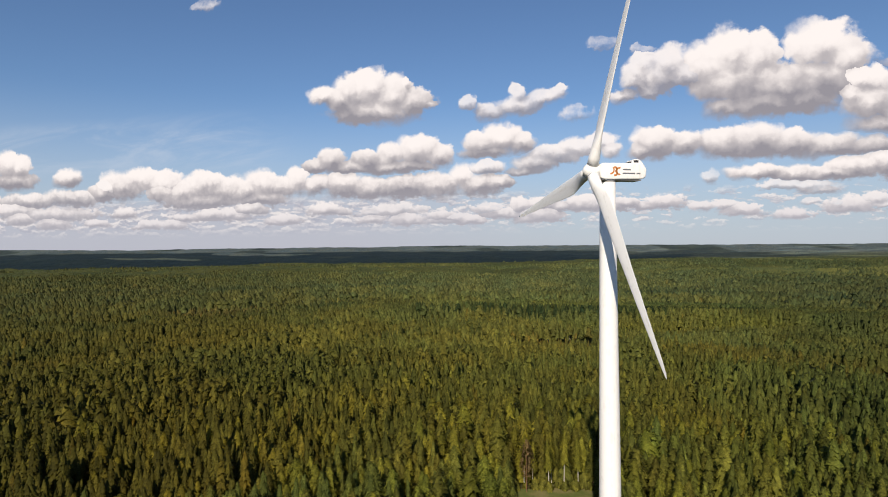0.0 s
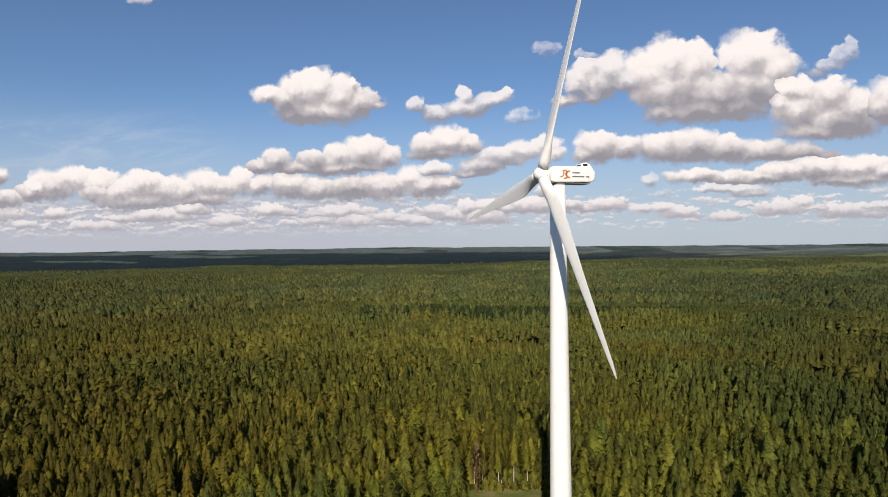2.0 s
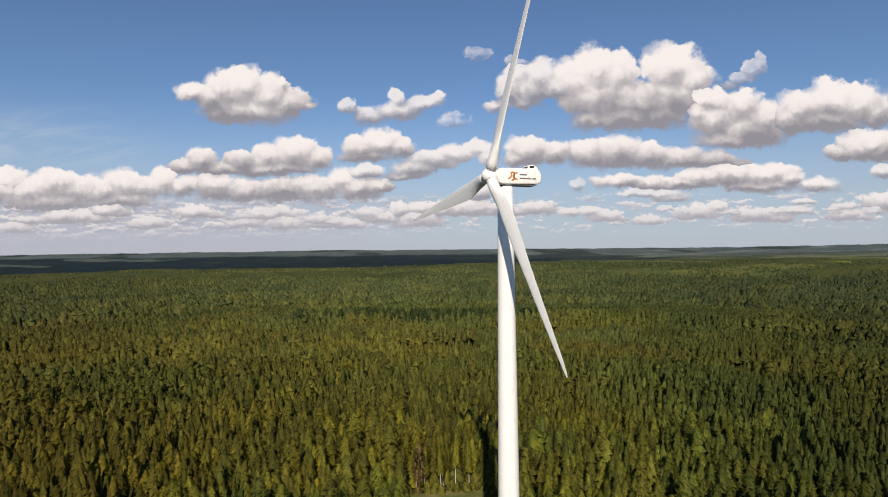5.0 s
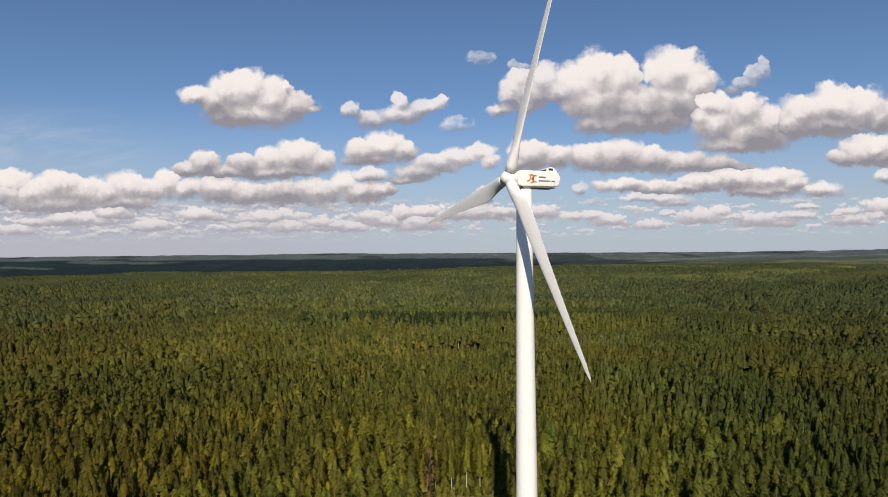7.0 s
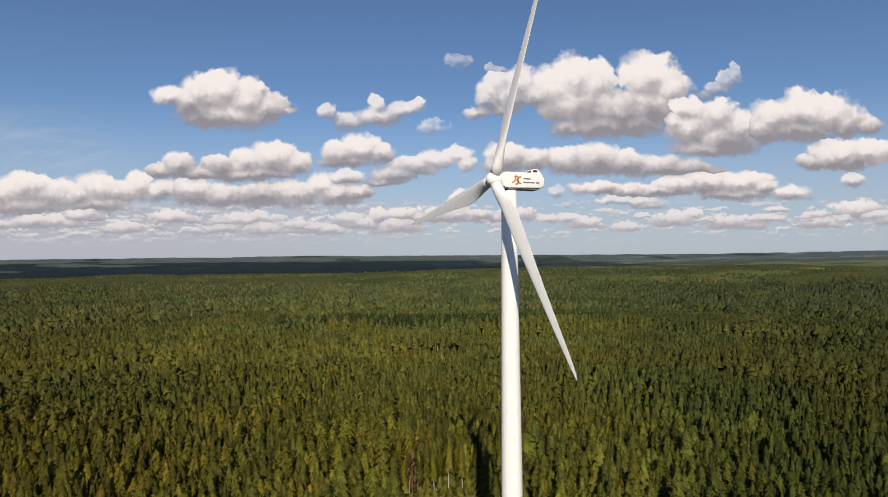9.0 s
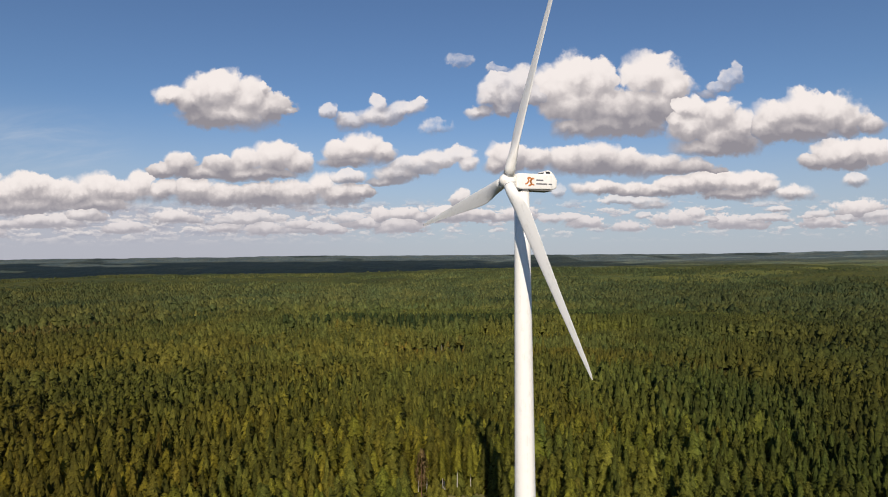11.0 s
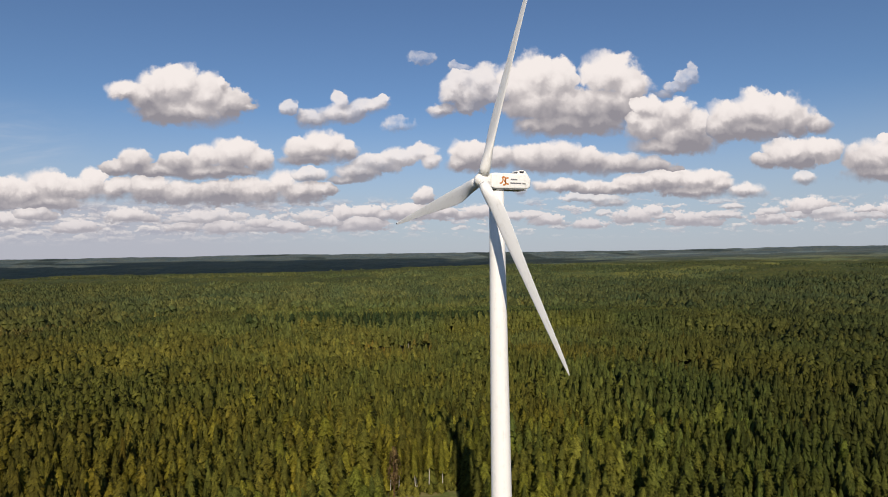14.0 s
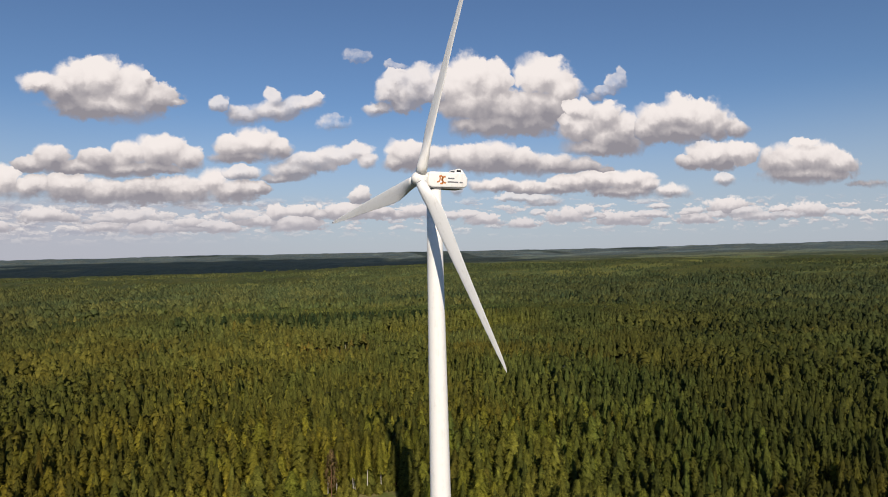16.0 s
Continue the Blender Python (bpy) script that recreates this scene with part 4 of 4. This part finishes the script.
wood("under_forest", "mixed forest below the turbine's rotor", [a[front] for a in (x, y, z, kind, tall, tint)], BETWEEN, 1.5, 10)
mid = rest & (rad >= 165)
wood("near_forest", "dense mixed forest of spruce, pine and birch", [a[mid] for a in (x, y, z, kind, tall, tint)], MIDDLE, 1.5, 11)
for ki, name in enumerate(KINDS):
    w = rest & (kind == ki) & (rad < 250)
    ob = new("forest_trunks", soup("forest_trunks", *trunk_arrays(x[w], y[w], z[w], tall[w], 0.6, 0.15), None, BARK[name]))
    tagged(ob, name + " trunks standing in the dense forest", "tree trunks", kind="stuff")
between = plant(300, 450, AZ0, AZ1, 4.0)
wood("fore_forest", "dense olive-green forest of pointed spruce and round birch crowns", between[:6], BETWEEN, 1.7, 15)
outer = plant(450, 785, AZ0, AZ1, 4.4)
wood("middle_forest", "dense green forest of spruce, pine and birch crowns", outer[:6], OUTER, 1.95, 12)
ox, oy, oz, _, otall, _, orad = outer
w = (orad > 580) & (orad < 606) & (np.abs(np.degrees(np.arctan2(ox - MID.x, oy - MID.y)) - 12.3) < 6.2) & (np.arange(len(ox)) % 3 == 0)
ob = new("forest_trunks", soup("forest_trunks", *trunk_arrays(ox[w], oy[w], oz[w], otall[w], 0.7, 0.22), None, M_BIRCH_BARK))
tagged(ob, "pale birch trunks along a stand's edge", "tree trunks", kind="stuff")
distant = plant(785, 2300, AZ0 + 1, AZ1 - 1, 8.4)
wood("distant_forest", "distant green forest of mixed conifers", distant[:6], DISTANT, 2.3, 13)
behind = [np.concatenate(a) for a in zip(plant(3, 600, AZ1, 180, 11)[:6], plant(3, 600, -180, AZ0, 11)[:6])]
wood("forest_behind", "mixed green forest reaching round the turbine", behind, DISTANT, 2.2, 14)


# ---------------------------------------------------------------- wind turbine
HUB_Z, TOP_Z = 104.75, 102.9
AFT = math.degrees(math.atan2(0.2133, 0.977))      # the nacelle's tail, from +x towards +y
TILT, PHASE, SPAN = 3.3, 21.5, 44.4
turbine = new("wind_turbine")
tagged(turbine, "white three-bladed wind turbine rising over the forest", "wind turbine")
turbine.location = TOWER

profile = [(2.50, -0.5), (2.50, 0.0), (2.42, 4.0)]
for z0, z1 in ((4.0, 24.0), (24.0, 50.0), (50.0, 77.0), (77.0, TOP_Z)):
    for s in (0.02, 0.5, 0.995):
        h = z0 + (z1 - z0) * s
        profile.append((2.42 - 0.92 * (h / TOP_Z) ** 1.15, h))
tower = part("tower", lathe(profile, 64), M_WHITE, turbine, "smooth tapered white steel tower", True)
for h in (24.0, 50.0, 77.0):
    rr = 2.42 - 0.92 * (h / TOP_Z) ** 1.15
    part("flange_joint", lathe([(rr - 0.01, h - 0.05), (rr + 0.012, h - 0.04), (rr + 0.012, h + 0.04), (rr - 0.02, h + 0.05)], 64), M_WHITE, tower, smooth=False)
part("yaw_ring", lathe([(1.48, TOP_Z - 0.02), (1.60, TOP_Z + 0.02), (1.60, TOP_Z + 0.22), (1.50, TOP_Z + 0.26)], 48), M_GREY, tower, "dark grey yaw ring")

head = Matrix.Translation((0, 0, HUB_Z)) @ pose(0, 0, 0, 0, 0, AFT)
nacelle = part("nacelle", prism([(-2.1, 1.25), (-1.6, 1.62), (5.0, 1.68), (6.6, 1.66), (7.5, 0.55), (7.3, -1.05), (6.5, -1.45), (-1.4, -1.62), (-2.1, -1.35)], 1.75, 0.42),
               M_WHITE, turbine, "white box-shaped nacelle with a sloping tail", True)
nacelle.matrix_basis = head
hood = part("cooler_hood", prism([(4.35, 1.5), (4.62, 2.1), (5.0, 2.46), (5.7, 2.52), (6.4, 2.2), (7.25, 1.15), (7.0, 0.9)], 1.45, 0.18), M_WHITE, nacelle, smooth=True)
bm = bmesh.new()
box(bm, 4.30, 4.66, -1.10, 1.10, 1.70, 2.06)
part("air_intake", bevelled(bm, 0.05), M_DARK, hood, "dark air intake")
bm = bmesh.new()
box(bm, 4.80, 5.85, -1.466, -1.40, 1.78, 2.24)
part("side_vent", bevelled(bm, 0.02), M_DARK, hood, "dark side vent")
bm = bmesh.new()
box(bm, -1.9, 6.4, -1.45, 1.45, -1.72, -1.55)
part("floor_pan", bevelled(bm, 0.05), M_GREY, nacelle, "grey underside pan")
# markings on the flank: an emblem of curved strokes and three plain bars
for side in (-1, 1):
    yy = side * 1.752
    for x0, x1, z0, z1 in ((2.35, 4.00, 0.22, 0.50), (2.30, 4.95, -0.52, -0.24), (5.25, 6.05, -0.52, -0.24)):
        bm = bmesh.new()
        box(bm, x0, x1, min(yy, yy + side * 0.012), max(yy, yy + side * 0.012), z0, z1)
        part("lettering_bar", bm, M_LETTER, nacelle, "grey lettering bar")
    for cx, cz, r0, a0, a1, wd in ((-0.25, 0.25, 0.74, -95, 45, 0.30), (0.72, 0.36, 0.40, -90, 120, 0.36), (0.72, -0.36, 0.42, -120, 90, 0.36), (1.62, 0.02, 0.62, 70, 290, 0.34)):
        bm = bmesh.new()
        inner, outer_ = [], []
        for i in range(15):
            e = radians(a0 + (a1 - a0) * i / 14)
            for lst, rr in ((inner, r0 - wd / 2), (outer_, r0 + wd / 2)):
                lst.append([bm.verts.new((cx + rr * math.cos(e), yy + side * d, cz + rr * math.sin(e))) for d in (0.0, 0.012)])
        for i in range(14):
            bm.faces.new((inner[i][1], inner[i + 1][1], outer_[i + 1][1], outer_[i][1]))
            bm.faces.new((outer_[i][0], outer_[i][1], outer_[i + 1][1], outer_[i + 1][0]))
            bm.faces.new((inner[i][1], inner[i][0], inner[i + 1][0], inner[i + 1][1]))
        part("emblem_stroke", bm, M_ORANGE, nacelle, "orange emblem stroke")

# rotor: local z is the shaft, pointing out of the nose
nose = Matrix.Translation((0, 0, HUB_Z)) @ pose(0, 0, 0, 0, 0, AFT) @ pose(-3.35, 0, 0.15, 0, -90 + TILT, 0)
hub = part("hub", lathe([(1.15, -1.25), (1.38, -1.1), (1.46, -0.4), (1.44, 0.45), (1.26, 1.0), (0.88, 1.45), (0.42, 1.7), (0.12, 1.76)], 40), M_WHITE, turbine, "rounded white rotor hub", True)
hub.matrix_basis = nose

STATIONS = [  # share of the span, chord, thickness over chord, twist
    (0.025, 2.20, 1.00, 16), (0.06, 2.25, 0.97, 16), (0.10, 2.65, 0.80, 15), (0.15, 3.20, 0.54, 13.5), (0.20, 3.55, 0.40, 12), (0.25, 3.58, 0.33, 10.5), (0.32, 3.36, 0.29, 8.5),
    (0.42, 2.95, 0.25, 6), (0.53, 2.45, 0.22, 4), (0.65, 2.00, 0.20, 2.2), (0.77, 1.58, 0.18, 0.8), (0.87, 1.22, 0.17, 0), (0.94, 0.90, 0.16, -0.5), (0.98, 0.56, 0.15, -0.8), (0.997, 0.18, 0.15, -1)]


def blade_mesh():
    bm = bmesh.new()
    last, n = None, 28
    for s, chord, thick, twist in STATIONS:
        now = []
        round_ = max(0.0, min(1.0, (thick - 0.4) / 0.55))
        for i in range(n):
            e = 2 * math.pi * i / n
            u = 0.5 * (1 + math.cos(e))                     # 1 at the trailing edge
            foil = 2.6 * thick * (0.2969 * math.sqrt(u) - 0.126 * u - 0.3516 * u * u + 0.2843 * u ** 3 - 0.1015 * u ** 4) * 2
            ya = foil * (1 if math.sin(e) >= 0 else -0.75)
            yc = 0.5 * thick * math.sin(e)
            cx = ((u - 0.5) * round_ + (u - 0.30) * (1 - round_)) * chord
            cy = -(yc * round_ + ya * 0.5 * (1 - round_)) * chord
            tw = -radians(twist * 0.2 + 3.0)
            now.append(bm.verts.new((cx * math.cos(tw) - cy * math.sin(tw), cx * math.sin(tw) + cy * math.cos(tw) - 0.7 * s * s, s * SPAN)))
        if last:
            bridge(bm, last, now)
        else:
            bm.faces.new(list(reversed(now)))
        last = now
    bm.faces.new(last)
    bmesh.ops.recalc_face_normals(bm, faces=bm.faces[:])
    return mesh_of("blade", bm, M_BLADE, True)


blade_me = blade_mesh()
for k in range(3):
    a = radians(PHASE + 120 * k)
    # in the hub's frame: x points up, y to the tail's right-hand side
    along = Vector((math.cos(a), -math.sin(a), 0)).normalized()
    shaft = Vector((0, 0, 1))
    chord_dir = shaft.cross(along)
    m = Matrix((chord_dir, shaft, along)).transposed().to_4x4()
    blade = new("blade", blade_me)
    blade.parent = hub
    blade.matrix_basis = m
    tagged(blade, "long tapering white rotor blade")
    cuff = lathe([(1.05, 1.28), (1.10, 1.34), (1.10, 1.52), (1.02, 1.56)], 32)
    ob = part("root_collar", cuff, M_GREY, blade, "grey root collar")
